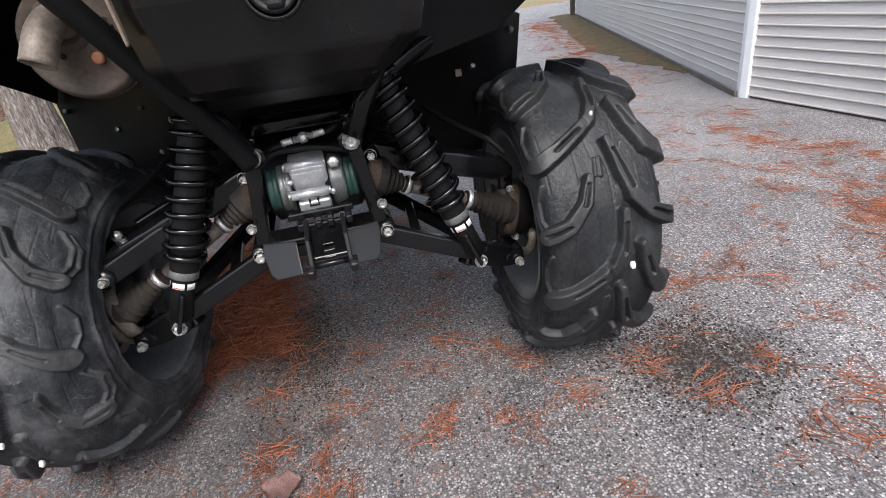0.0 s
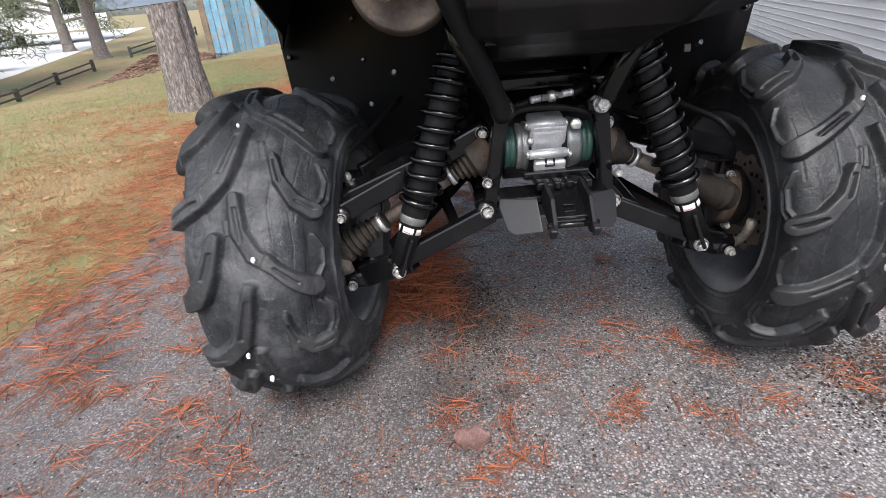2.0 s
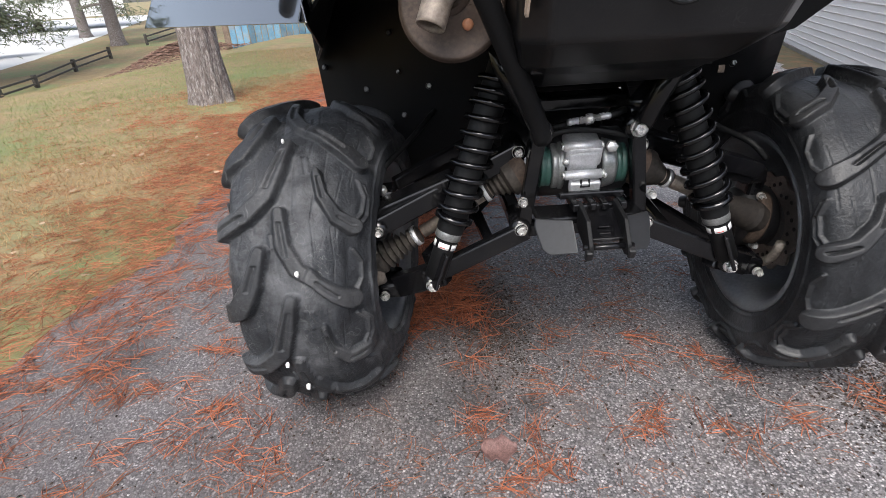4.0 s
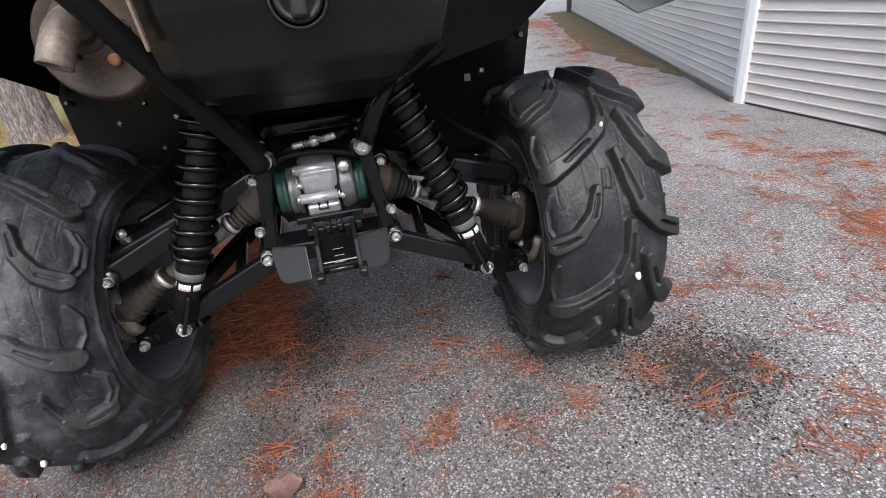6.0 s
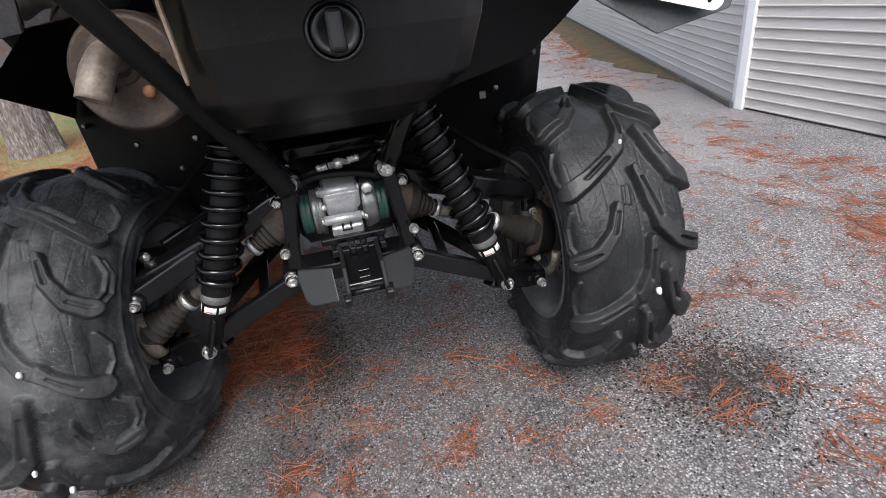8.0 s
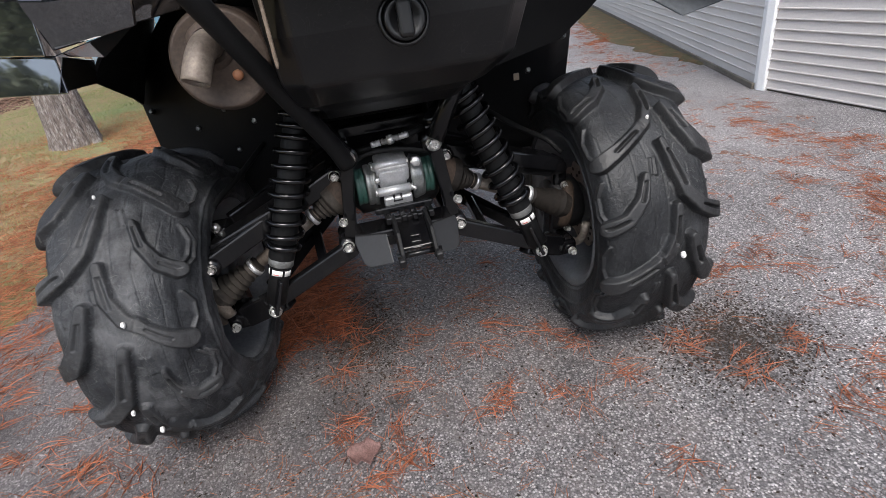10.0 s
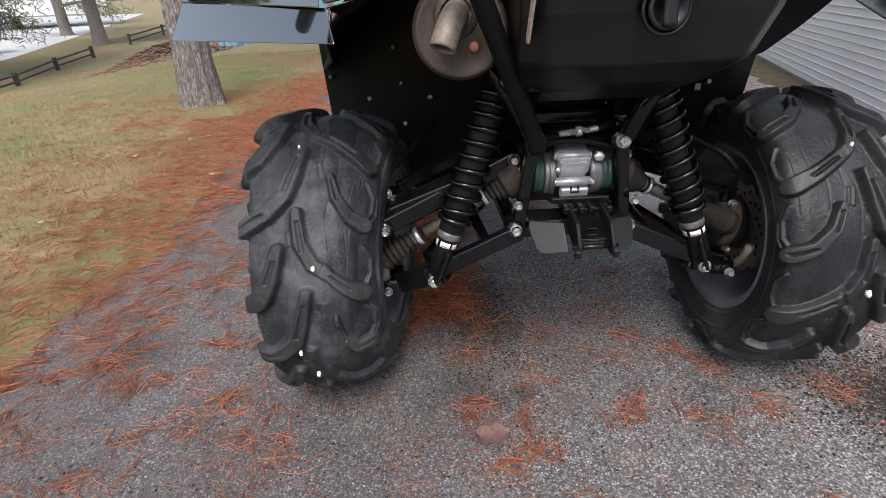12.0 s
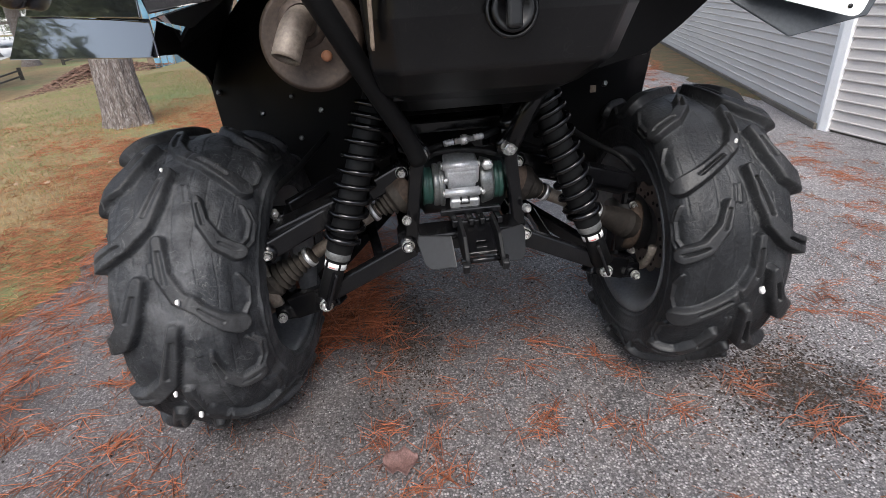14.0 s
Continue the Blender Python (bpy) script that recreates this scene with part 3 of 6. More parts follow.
pine = tree_trunk("pine_tree", (-2.10, 3.76, 0.0), 0.137, 9.0, (-0.01, 0.0), "tall pine with pale grey flaky bark at the lawn edge", 3.0)


def crown(root, limbs, seed, leaves, spread, size):
    """Limbs with many small needle tufts round their outer ends."""
    rnd = random.Random(seed)
    bm = bmesh.new()
    tips = []
    for a, b in limbs:
        a, b = Vector(a), Vector(b)
        mid = (a + b) / 2 + Vector((0, 0, 0.08 * (b - a).length))
        pts = curve_points([a, mid, b], 5)
        sweep_into(bm, pts, [0.05 * (1 - 0.8 * i / len(pts)) * (b - a).length / 2 for i in range(len(pts))], 6)
        tips += pts[3:]
    part("limbs", bm, BARK, root)
    verts, faces = [], []
    for _ in range(leaves):
        c = rnd.choice(tips) + Vector((rnd.gauss(0, spread), rnd.gauss(0, spread), rnd.gauss(-spread * 0.3, spread * 0.6)))
        for _ in range(3):
            d = Vector((rnd.gauss(0, 1), rnd.gauss(0, 1), rnd.gauss(-0.2, 0.7))).normalized()
            s = d.orthogonal().normalized() * size * rnd.uniform(0.05, 0.13)
            e = d * size * rnd.uniform(0.7, 1.5)
            i = len(verts)
            verts += [c - s, c + s, c + e + s * 0.4, c + e - s * 0.4]
            faces.append((i, i + 1, i + 2, i + 3))
    raw("crown", verts, faces, FOLIAGE, root, smooth=False)


def limb_set(base, z0, z1, n, reach, seed):
    rnd = random.Random(seed)
    out = []
    for i in range(n):
        a, z = i * 2.4 + rnd.uniform(-0.4, 0.4), z0 + (z1 - z0) * i / n
        r = reach * (1 - 0.5 * i / n) * rnd.uniform(0.7, 1.2)
        out.append(((base[0], base[1], z), (base[0] + r * math.cos(a), base[1] + r * math.sin(a), z + rnd.uniform(-0.5, 0.3))))
    return out


crown(pine, limb_set((-2.15, 3.78), 4.2, 8.6, 16, 2.2, 5), 6, 2600, 0.35, 0.12)

# plain unseen dark wall added behind the camera to darken reflections and rear faces
raw("backdrop", [(-14, -8.5, -0.2), (13, -8.5, -0.2), (13, -8.5, 2.4), (-14, -8.5, 2.4), (-14, -9, -0.2), (13, -9, -0.2), (13, -9, 2.4), (-14, -9, 2.4)],
    [(0, 3, 2, 1), (4, 5, 6, 7), (3, 7, 6, 2), (0, 4, 7, 3), (1, 2, 6, 5), (0, 1, 5, 4)], BACKDROP_DARK, smooth=False)
tagged(bpy.data.objects["backdrop"], "plain dark backdrop, out of view, added to darken reflections", "backdrop", kind="structure")

# ---- the vehicle ----
atv = thing("quad_bike", "black quad bike with muddy paddle tyres parked on asphalt", "quad bike")
WHEEL_X, WHEEL_Y, WHEEL_Z = {-1: 0.480, 1: 0.500}, 0.145, 0.311
TOE, WIDE = {-1: 0.0, 1: radians(-2)}, {-1: 1.24, 1: 1.04}
DISH = {-1: radians(9), 1: 0.0}


def tyre_profile(m, side):
    """Half section from the inner bead over the crown to the outer bead: offset, radius, and arc length from the crown."""
    inner = [(-0.092, 0.176), (-0.099, 0.190), (-0.108, 0.220), (-0.112, 0.250), (-0.105, 0.274), (-0.084, 0.286), (-0.044, 0.2915)]
    if side < 0:
        # run soft, so that its inner shoulder is rounder
        inner = [(-0.104, 0.176), (-0.109, 0.190), (-0.109, 0.214), (-0.101, 0.242), (-0.085, 0.265), (-0.063, 0.280), (-0.034, 0.290)]
    ctrl = inner + [(0.0, 0.293), (0.042, 0.2915), (0.074, 0.286), (0.093, 0.274), (0.100, 0.250), (0.096, 0.220), (0.084, 0.190), (0.074, 0.176)]
    pts = np.array([tuple(p)[:2] for p in curve_points([(a, b, 0) for a, b in ctrl], 24)])
    d = np.r_[0, np.cumsum(np.hypot(*np.diff(pts, axis=0).T))]
    s = np.linspace(0, d[-1], m)
    return np.interp(s, d, pts[:, 0]), np.interp(s, d, pts[:, 1]), s - d[pts[:, 1].argmax()]


LUG_PITCHES = 7
# one pitch of the tread: lines of (across, along, half width), each lug's height and the share of its length that is slotted
LUG_INNER_HOOK = ([(0.016, -0.098, 0.009), (0.012, -0.042, 0.011), (-0.005, -0.002, 0.012), (-0.034, 0.022, 0.013), (-0.070, 0.046, 0.015), (-0.104, 0.064, 0.018)], 0.0175)
LUG_OUTER_HOOK = ([(0.008, 0.045, 0.009), (0.020, 0.100, 0.012), (0.034, 0.146, 0.014), (0.062, 0.178, 0.015), (0.096, 0.196, 0.018)], 0.0215)
LUG_OUTER_BAR = ([(0.042, -0.035, 0.010), (0.056, 0.018, 0.014), (0.078, 0.062, 0.017), (0.108, 0.078, 0.018)], 0.0205)
LUG_INNER_BAR = ([(-0.034, 0.105, 0.009), (-0.046, 0.146, 0.012), (-0.076, 0.182, 0.014), (-0.108, 0.196, 0.017)], 0.0165)
LUG_SLOTS = [(0.014, -0.078, 0.009, -0.026), (-0.030, 0.018, -0.074, 0.048), (0.013, 0.066, 0.030, 0.132), (0.048, -0.012, 0.060, 0.026), (-0.038, 0.116, -0.049, 0.150), (0.062, 0.176, 0.094, 0.194), (-0.078, 0.182, -0.106, 0.194)]
SHOULDER_ARCS = [[(-0.112, 0.100), (-0.128, 0.128), (-0.126, 0.166), (-0.110, 0.188)], [(-0.122, 0.104), (-0.138, 0.132), (-0.137, 0.170), (-0.120, 0.196)],
                 [(-0.112, -0.030), (-0.128, -0.004), (-0.127, 0.030), (-0.114, 0.056)], [(0.112, 0.002), (0.130, 0.026), (0.129, 0.058), (0.114, 0.084)],
                 [(0.112, 0.132), (0.130, 0.154), (0.128, 0.186), (0.112, 0.208)]]


def tyre(parent, side, corner):
    """Carcass with hooked paddle lugs: a height map over the unrolled tread, lifted along the profile's normal."""
    n1, M = 220, 224
    N = n1 * LUG_PITCHES
    px_, pr_, w = tyre_profile(M, side)
    px_ = px_ * WIDE[side]
    tx, tr = np.gradient(px_), np.gradient(pr_)
    ln = np.hypot(tx, tr)
    nx, nr = -tr / ln, tx / ln
    P = 2 * math.pi * 0.300 / LUG_PITCHES
    u = (np.arange(n1) / n1 * P)[:, None] * np.ones((1, M))
    W = np.ones((n1, 1)) * w[None, :]

    def stroke(pts, shift):
        """How far each place lies inside the outline of a thick line."""
        best = np.full(u.shape, -1.0)
        for (ax, ay, ra), (bx, by, rb) in zip(pts, pts[1:]):
            L = math.hypot(bx - ax, by - ay)
            ex, ey = (bx - ax) / L, (by - ay) / L
            al, ac = (W - ax) * ex + (u - shift - ay) * ey, (W - ax) * -ey + (u - shift - ay) * ex
            f = np.clip(al / L, 0, 1)
            near = np.hypot(al - f * L, ac)
            best = np.maximum(best, ra + (rb - ra) * f - near)
        return best

    h, cut, groove = np.zeros(u.shape), np.zeros(u.shape), np.zeros(u.shape)
    for shift in (-P, 0.0, P):
        for pts, top in (LUG_INNER_HOOK, LUG_OUTER_HOOK, LUG_OUTER_BAR, LUG_INNER_BAR):
            rise = np.clip(stroke(pts, shift) / 0.0052 + 0.35, 0, 1)
            h = np.maximum(h, top * rise * rise * (3 - 2 * rise))
        for ax, ay, bx, by in LUG_SLOTS:
            cut = np.maximum(cut, np.clip(stroke([(ax, ay, 0.0022), (bx, by, 0.0026)], shift) / 0.0018 + 0.5, 0, 1))
        # sipe across the bend of the long hook
        cut = np.maximum(cut, 0.7 * np.clip(stroke([(-0.020, -0.004, 0.0012), (-0.006, 0.030, 0.0012)], shift) / 0.0014 + 0.5, 0, 1))
        for arc in SHOULDER_ARCS:
            h = np.maximum(h, 0.006 * np.clip(stroke([(a, b, 0.0035) for a, b in arc], shift) / 0.003 + 0.4, 0, 1))
        # moulded flex lines that run round the carcass between the lugs
        for k in range(13):
            q, a0 = -0.098 + 0.0165 * k, 0.37 * k % 1.0
            bend = 0.010 * math.sin(2.1 * k)
            groove = np.maximum(groove, np.clip(stroke([(q, a0 * P, 0.0007), (q + bend, (a0 + 0.22) * P, 0.0009), (q + 0.4 * bend, (a0 + 0.44) * P, 0.0007)], shift) / 0.0008 + 0.6, 0, 1))
        # thin raised bars on the crown between the lugs
        for ax, ay, bx, by in ((-0.016, 0.072, -0.020, 0.102), (-0.008, 0.070, -0.012, 0.104), (0.030, -0.062, 0.028, -0.040)):
            h = np.maximum(h, 0.005 * np.clip(stroke([(ax, ay, 0.0022), (bx, by, 0.0022)], shift) / 0.002 + 0.4, 0, 1))
    if side < 0:
        # the more worn of the two tyres
        h, cut = 0.78 * h, 0.45 * cut
    h = np.where(h > 0.009, h - np.minimum(0.011 * cut, h - 0.004), h)
    h[:, 1:-1] = 0.5 * h[:, 1:-1] + 0.25 * (h[:, 2:] + h[:, :-2])
    h -= 0.0016 * groove * (h < 0.003)
    h = np.roll(np.tile(h, (LUG_PITCHES, 1)), int(round(corner / P * n1)), 0)
    W = np.ones((N, 1)) * w[None, :]
    ring = np.exp(-((np.abs(W) - 0.150) / 0.003) ** 2) + np.exp(-((np.abs(W) - 0.184) / 0.003) ** 2)
    h += 0.0025 * ring * (h < 0.004)
    th = (np.arange(N) / N * 2 * math.pi)[:, None]
    # uneven wear on the lugs and lumps of dried mud on the carcass
    worn = np.sin(3 * th + 31 * W) * np.sin(5 * th - 47 * W + 1.0) + 0.6 * np.sin(17 * th + 70 * W) * np.sin(11 * th - 120 * W)
    hh = h * (1 - 0.07 * np.clip(worn, 0, 2) * (h > 0.008)) + (0.0022 if side < 0 else 0.0009) * worn * (h < 0.004)
    R = pr_[None] + nr[None] * hh
    # the inner wall follows the turn of its rim
    X = px_[None] + nx[None] * hh - math.tan(DISH[side]) * np.clip((-px_[None] - 0.02) / 0.09, 0, 1) * R * np.cos(th)
    ct, st = math.cos(side * TOE[side]), math.sin(side * TOE[side])
    Y0 = R * np.cos(th)
    verts = np.stack([side * X * ct - Y0 * st, side * X * st + Y0 * ct, R * np.sin(th)], -1)
    verts += np.array([side * WHEEL_X[side], WHEEL_Y, WHEEL_Z])
    verts[..., 2] = np.maximum(verts[..., 2], 0.002 + 0.001 * np.sin(50 * verts[..., 0]) * np.sin(40 * verts[..., 1]))
    vs = verts.reshape(-1, 3)
    a = (np.arange(N)[:, None] * M + np.arange(M - 1)[None]).ravel()
    b2 = ((np.arange(N)[:, None] + 1) % N * M + np.arange(M - 1)[None]).ravel()
    q = np.stack([a, b2, b2 + 1, a + 1], -1) if side > 0 else np.stack([a, a + 1, b2 + 1, b2], -1)
    me = bpy.data.meshes.new("tyre")
    me.vertices.add(len(vs)); me.vertices.foreach_set("co", vs.ravel())
    me.loops.add(q.size); me.loops.foreach_set("vertex_index", q.ravel())
    me.polygons.add(len(q)); me.polygons.foreach_set("loop_start", np.arange(len(q)) * 4)
    me.polygons.foreach_set("use_smooth", np.ones(len(q), bool))
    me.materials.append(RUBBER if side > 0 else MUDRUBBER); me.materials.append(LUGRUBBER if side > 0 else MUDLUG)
    fi, fj = q[:, 0] // M, q[:, 0] % M
    me.polygons.foreach_set("material_index", (h[fi, fj] > 0.0035).astype(np.int32))
    me.update(calc_edges=True); me.validate()
    ob = new("tyre", me)
    ob.parent = parent
    return tagged(ob, "dusty black rubber tyre with tall hooked paddle lugs")


def wheel(side, corner):
    hub = tagged(new("wheel"), "rear wheel with dark painted rim and paddle tyre")
    hub.parent = atv
    tyre(hub, side, corner)
    c = Vector((side * WHEEL_X[side], WHEEL_Y, WHEEL_Z))
    inward = Matrix.Rotation(side * (TOE[side] + DISH[side]), 3, 'Z') @ Vector((-side, 0, 0))
    ahead = Matrix.Rotation(side * (TOE[side] + DISH[side]), 3, 'Z') @ Vector((0, 1, 0))
    bm = bmesh.new()
    lathe_into(bm, [(r, h * WIDE[side]) for r, h in [(0.178, -0.081), (0.190, -0.079), (0.192, -0.074), (0.180, -0.069), (0.172, -0.055), (0.160, -0.046), (0.158, 0.046), (0.170, 0.064),
                    (0.178, 0.088), (0.190, 0.094), (0.193, 0.100), (0.187, 0.103), (0.172, 0.090), (0.163, 0.064), (0.152, 0.042), (0.150, -0.036),
                    (0.135, -0.052), (0.075, -0.056), (0.060, -0.045), (0.0, -0.045)]], c, inward, 64)
    part("rim", bm, RIM, hub, "dark grey steel rim", smooth=True)
    # wave-edged brake disc with holes read as raised studs round its face
    bm = bmesh.new()
    n, z0 = 96, 0.045
    rows = []
    for z in (z0, z0 + 0.005):
        for rr in (0.055, 0.1):
            rows.append([bm.verts.new(c + inward * z + (rr + (0.005 * math.sin(12 * 2 * math.pi * k / n) if rr > 0.09 else 0)) * (ahead * math.cos(2 * math.pi * k / n) + Vector((0, 0, math.sin(2 * math.pi * k / n))))) for k in range(n)])
    for a, b in ((rows[0], rows[1]), (rows[1], rows[3]), (rows[3], rows[2]), (rows[2], rows[0])):
        for k in range(n):
            bm.faces.new((a[k], a[(k + 1) % n], b[(k + 1) % n], b[k]))
    disc = part("brake_disc", bm, DISC, hub, "brown tinged steel brake disc")
    bm = bmesh.new()
    for k in range(30):
        a, rr = 2 * math.pi * k / 30, 0.078 + 0.009 * (k % 3 - 1)
        lathe_into(bm, [(0.0042, 0.0), (0.0042, 0.0012), (0, 0.0012)], c + inward * (z0 + 0.0052) + rr * (ahead * math.cos(a) + Vector((0, 0, math.sin(a)))), inward, 10)
    part("disc_holes", bm, SOOT, hub, "dark drilled holes")
    # pale stones caught in the tread: turn, offset across, size
    inward, ahead = Matrix.Rotation(side * TOE[side], 3, 'Z') @ Vector((-side, 0, 0)), Matrix.Rotation(side * TOE[side], 3, 'Z') @ Vector((0, 1, 0))
    for a, x, r in (((3.14, 0.018, 0.0062), (2.24, -0.002, 0.0040)) if side > 0 else
                    ((2.80, 0.000, 0.0046), (3.33, 0.034, 0.0042), (3.55, 0.018, 0.0050), (2.06, 0.02, 0.0034))):
        bm = bmesh.new()
        bmesh.ops.create_icosphere(bm, subdivisions=2, radius=r, matrix=Matrix.Translation(c - inward * x * WIDE[side] + (0.3125 - 0.25 * max(0, abs(x) - 0.06)) * (ahead * math.cos(a) + Vector((0, 0, math.sin(a))))) @ Matrix.Diagonal((0.8, 1, 1.25, 1)))
        for v in bm.verts:
            v.co += 0.12 * r * Vector((math.sin(900 * v.co.x), math.sin(1100 * v.co.z), math.sin(700 * v.co.y)))
        part("stone", bm, LABEL, hub)
    return hub


wheel(-1, 0.838)
wheel(1, 0.677)


def beam(name, a, b, w, h, mat, parent=atv, label="", up=(0, 0, 1), bevel=0.004):
    """A box section from a to b."""
    a, b = Vector(a), Vector(b)
    d = b - a
    z = d.normalized()
    x = z.cross(Vector(up)).normalized()
    y = x.cross(z)
    m = Matrix(((x.x, y.x, z.x, 0), (x.y, y.y, z.y, 0), (x.z, y.z, z.z, 0), (0, 0, 0, 1)))
    bm = bmesh.new()
    box_into(bm, (a + b) / 2, (w, h, d.length), m, bevel)
    return part(name, bm, mat, parent, label)


def tube(name, pts, r, mat, parent=atv, label="", n=12, smooth=True):
    bm = bmesh.new()
    sweep_into(bm, pts, r, n)
    return part(name, bm, mat, parent, label, smooth)


def turned(name, profile, origin, axis, mat, parent=atv, label="", n=28, smooth=True):
    bm = bmesh.new()
    lathe_into(bm, profile, origin, axis, n)
    return part(name, bm, mat, parent, label, smooth)


def shock(side):
    base, top = Vector((side * 0.266, -0.022, 0.335)), Vector((side * 0.128, 0.022, 0.704))
    d = (top - base).normalized()
    L = (top - base).length
    root = tagged(new("shock_absorber"), "black coil-over shock absorber with a white label at its foot")
    root.parent = atv
    turned("damper_body", [(0.0, -0.01), (0.019, -0.01), (0.019, 0.05), (0.020, 0.055), (0.022, 0.075), (0.0245, 0.085), (0.0245, L - 0.02), (0.02, L), (0, L)], base, d, PLASTIC, root)
    turned("collar", [(0.0, 0.066), (0.0205, 0.066), (0.0235, 0.069), (0.0235, 0.086), (0.021, 0.089), (0.019, 0.104), (0, 0.104)], base, d, CASTING2, root, "grey metal spring seat")
    turned("label", [(0.0190, 0.050), (0.0206, 0.050), (0.0206, 0.062), (0.0190, 0.062)], base, d, LABEL, root, "white printed label band")
    bm = bmesh.new()
    for turn, w in ((-0.9, 0.006), (0.35, 0.004), (1.5, 0.012)):
        q = Matrix.Rotation(turn, 3, d) @ (Vector((0, -1, 0)) - d * d.dot(Vector((0, -1, 0)))).normalized()
        box_into(bm, base + d * 0.056 + q * 0.0203, (w, 0.0016, 0.0125), Matrix((d.cross(q), -q, d)).transposed().to_4x4(), 0.0002, 1)
    part("label_gap", bm, PAINT, root, "dark gaps between the printed patches")
    bm = bmesh.new()
    q = Matrix.Rotation(-0.3, 3, d) @ (Vector((0, -1, 0)) - d * d.dot(Vector((0, -1, 0)))).normalized()
    box_into(bm, base + d * 0.0525 + q * 0.0205, (0.010, 0.0012, 0.0012), Matrix((d.cross(q), -q, d)).transposed().to_4x4(), 0.0001, 1)
    part("label_print", bm, RED_INK, root, "red line of print")
    turned("spring_seat", [(0.0, 0.1), (0.027, 0.1), (0.034, 0.104), (0.034, 0.110), (0.025, 0.114), (0.0, 0.114)], base, d, SPRING, root)
    x = d.orthogonal().normalized(); y = d.cross(x)
    turns, z0, z1 = 10.0, 0.112, L - 0.02
    pts = []
    for i in range(int(turns * 26) + 1):
        a = 2 * math.pi * i / 26
        f = i / (turns * 26)
        z = z0 + (z1 - z0) * (f if f < 0.75 else 0.75 + (f - 0.75) * 0.72)
        r = 0.0320 - 0.003 * max(0, f - 0.8) / 0.2
        pts.append(base + d * z + (x * math.cos(a) + y * math.sin(a)) * r)
    tube("spring", pts, 0.0056, SPRING, root, "glossy black coil spring", 8)
    bm = bmesh.new()
    for s in (-1, 1):
        box_into(bm, base + d * 0.012 + Vector((0, s * 0.017, 0)), (0.036, 0.007, 0.07), axis_frame(d), 0.003)
    part("clevis", bm, PAINT, root)


for side in (-1, 1):
    S = lambda x, y, z: Vector((side * x, y, z))
    shock(side)
    # lower A-arm: rear leg, front leg, cross plate and outer bracket
    beam("lower_arm", S(0.100, -0.010, 0.402), S(0.290, -0.006, 0.312), 0.022, 0.034, PAINT, label="black box-section lower suspension arm")
    beam("lower_arm_front_leg", S(0.110, 0.26, 0.405), S(0.285, 0.06, 0.315), 0.022, 0.03, PAINT)
    beam("lower_arm_brace", S(0.165, 0.0, 0.372), S(0.180, 0.19, 0.372), 0.02, 0.018, PAINT)
    beam("arm_end_bracket", S(0.250, -0.004, 0.322), S(0.345, 0.045, 0.272), 0.030, 0.046, PAINT)
    turned("pivot_sleeve", [(0, -0.03), (0.017, -0.03), (0.017, 0.03), (0, 0.03)], S(0.275, 0.004, 0.311), (0, 1, 0), PAINT)
    bolt(S(0.274, -0.034, 0.311), (0, -1, 0), 0.0125, atv)
    turned("pivot_sleeve", [(0, -0.04), (0.018, -0.04), (0.018, 0.04), (0, 0.04)], S(0.110, 0.022, 0.405), (0, 1, 0), PAINT)
    bolt(S(0.111, -0.022, 0.407), (0, -1, 0), 0.012, atv)
    bolt(S(0.110, -0.032, 0.463), (0, -1, 0), 0.0085, atv)
    # upper arm: wide box with a shallow recessed top
    if side < 0:
        beam("upper_arm", S(0.104, 0.050, 0.532), S(0.364, 0.012, 0.420), 0.034, 0.036, PAINT, label="black pressed-steel upper suspension arm")
        beam("upper_arm_plate", S(0.225, 0.040, 0.492), S(0.362, 0.045, 0.438), 0.060, 0.022, PAINT)
        turned("pivot_sleeve", [(0, -0.024), (0.016, -0.024), (0.016, 0.03), (0, 0.03)], S(0.364, 0.012, 0.417), (0, 1, 0), PAINT)
        bolt(S(0.364, -0.016, 0.417), (0, -1, 0), 0.009, atv)
    else:
        beam("upper_arm", S(0.100, 0.075, 0.530), S(0.350, 0.095, 0.447), 0.042, 0.046, PAINT, label="black pressed-steel upper suspension arm")
        beam("upper_arm_plate", S(0.215, 0.083, 0.500), S(0.355, 0.103, 0.452), 0.070, 0.032, PAINT)
    beam("upper_arm_front_leg", S(0.110, 0.26, 0.525), S(0.34, 0.14, 0.45), 0.02, 0.026, PAINT)
    bolt(S(0.109, 0.030, 0.533), (0, -1, 0), 0.0115, atv)
    turned("pivot_sleeve", [(0, -0.04), (0.017, -0.04), (0.017, 0.04), (0, 0.04)], S(0.109, 0.072, 0.533), (0, 1, 0), PAINT)
    if side < 0:
        turned("dome_nut", [(0.0, 0.0), (0.0125, 0.0), (0.0125, 0.008), (0.0095, 0.009), (0.0095, 0.022), (0.006, 0.027), (0, 0.028)], S(0.360, 0.098, 0.440), (0, -0.45, 1), ZINC, label="domed chrome nut")
    # knuckle and hub
    bm = bmesh.new()
    box_into(bm, S(0.372, 0.125, 0.345), (0.035, 0.055, 0.20), Matrix.Rotation(side * 0.08, 4, "Y"), 0.012, 3)
    box_into(bm, S(0.362, 0.075, 0.262), (0.05, 0.075, 0.035), None, 0.008, 2)
    box_into(bm, S(0.360, 0.115, 0.438), (0.05, 0.06, 0.035), None, 0.008, 2)
    part("knuckle", bm, PAINT, atv, "black cast wheel knuckle")
    turned("hub_carrier", [(0, -0.03), (0.058, -0.03), (0.062, -0.02), (0.062, 0.03), (0.05, 0.04), (0, 0.04)], S(0.385, 0.125, 0.338), (side, 0, 0), CASTING)
    bolt(S(0.372, 0.030, 0.256), (0, -1, 0), 0.0095, atv)
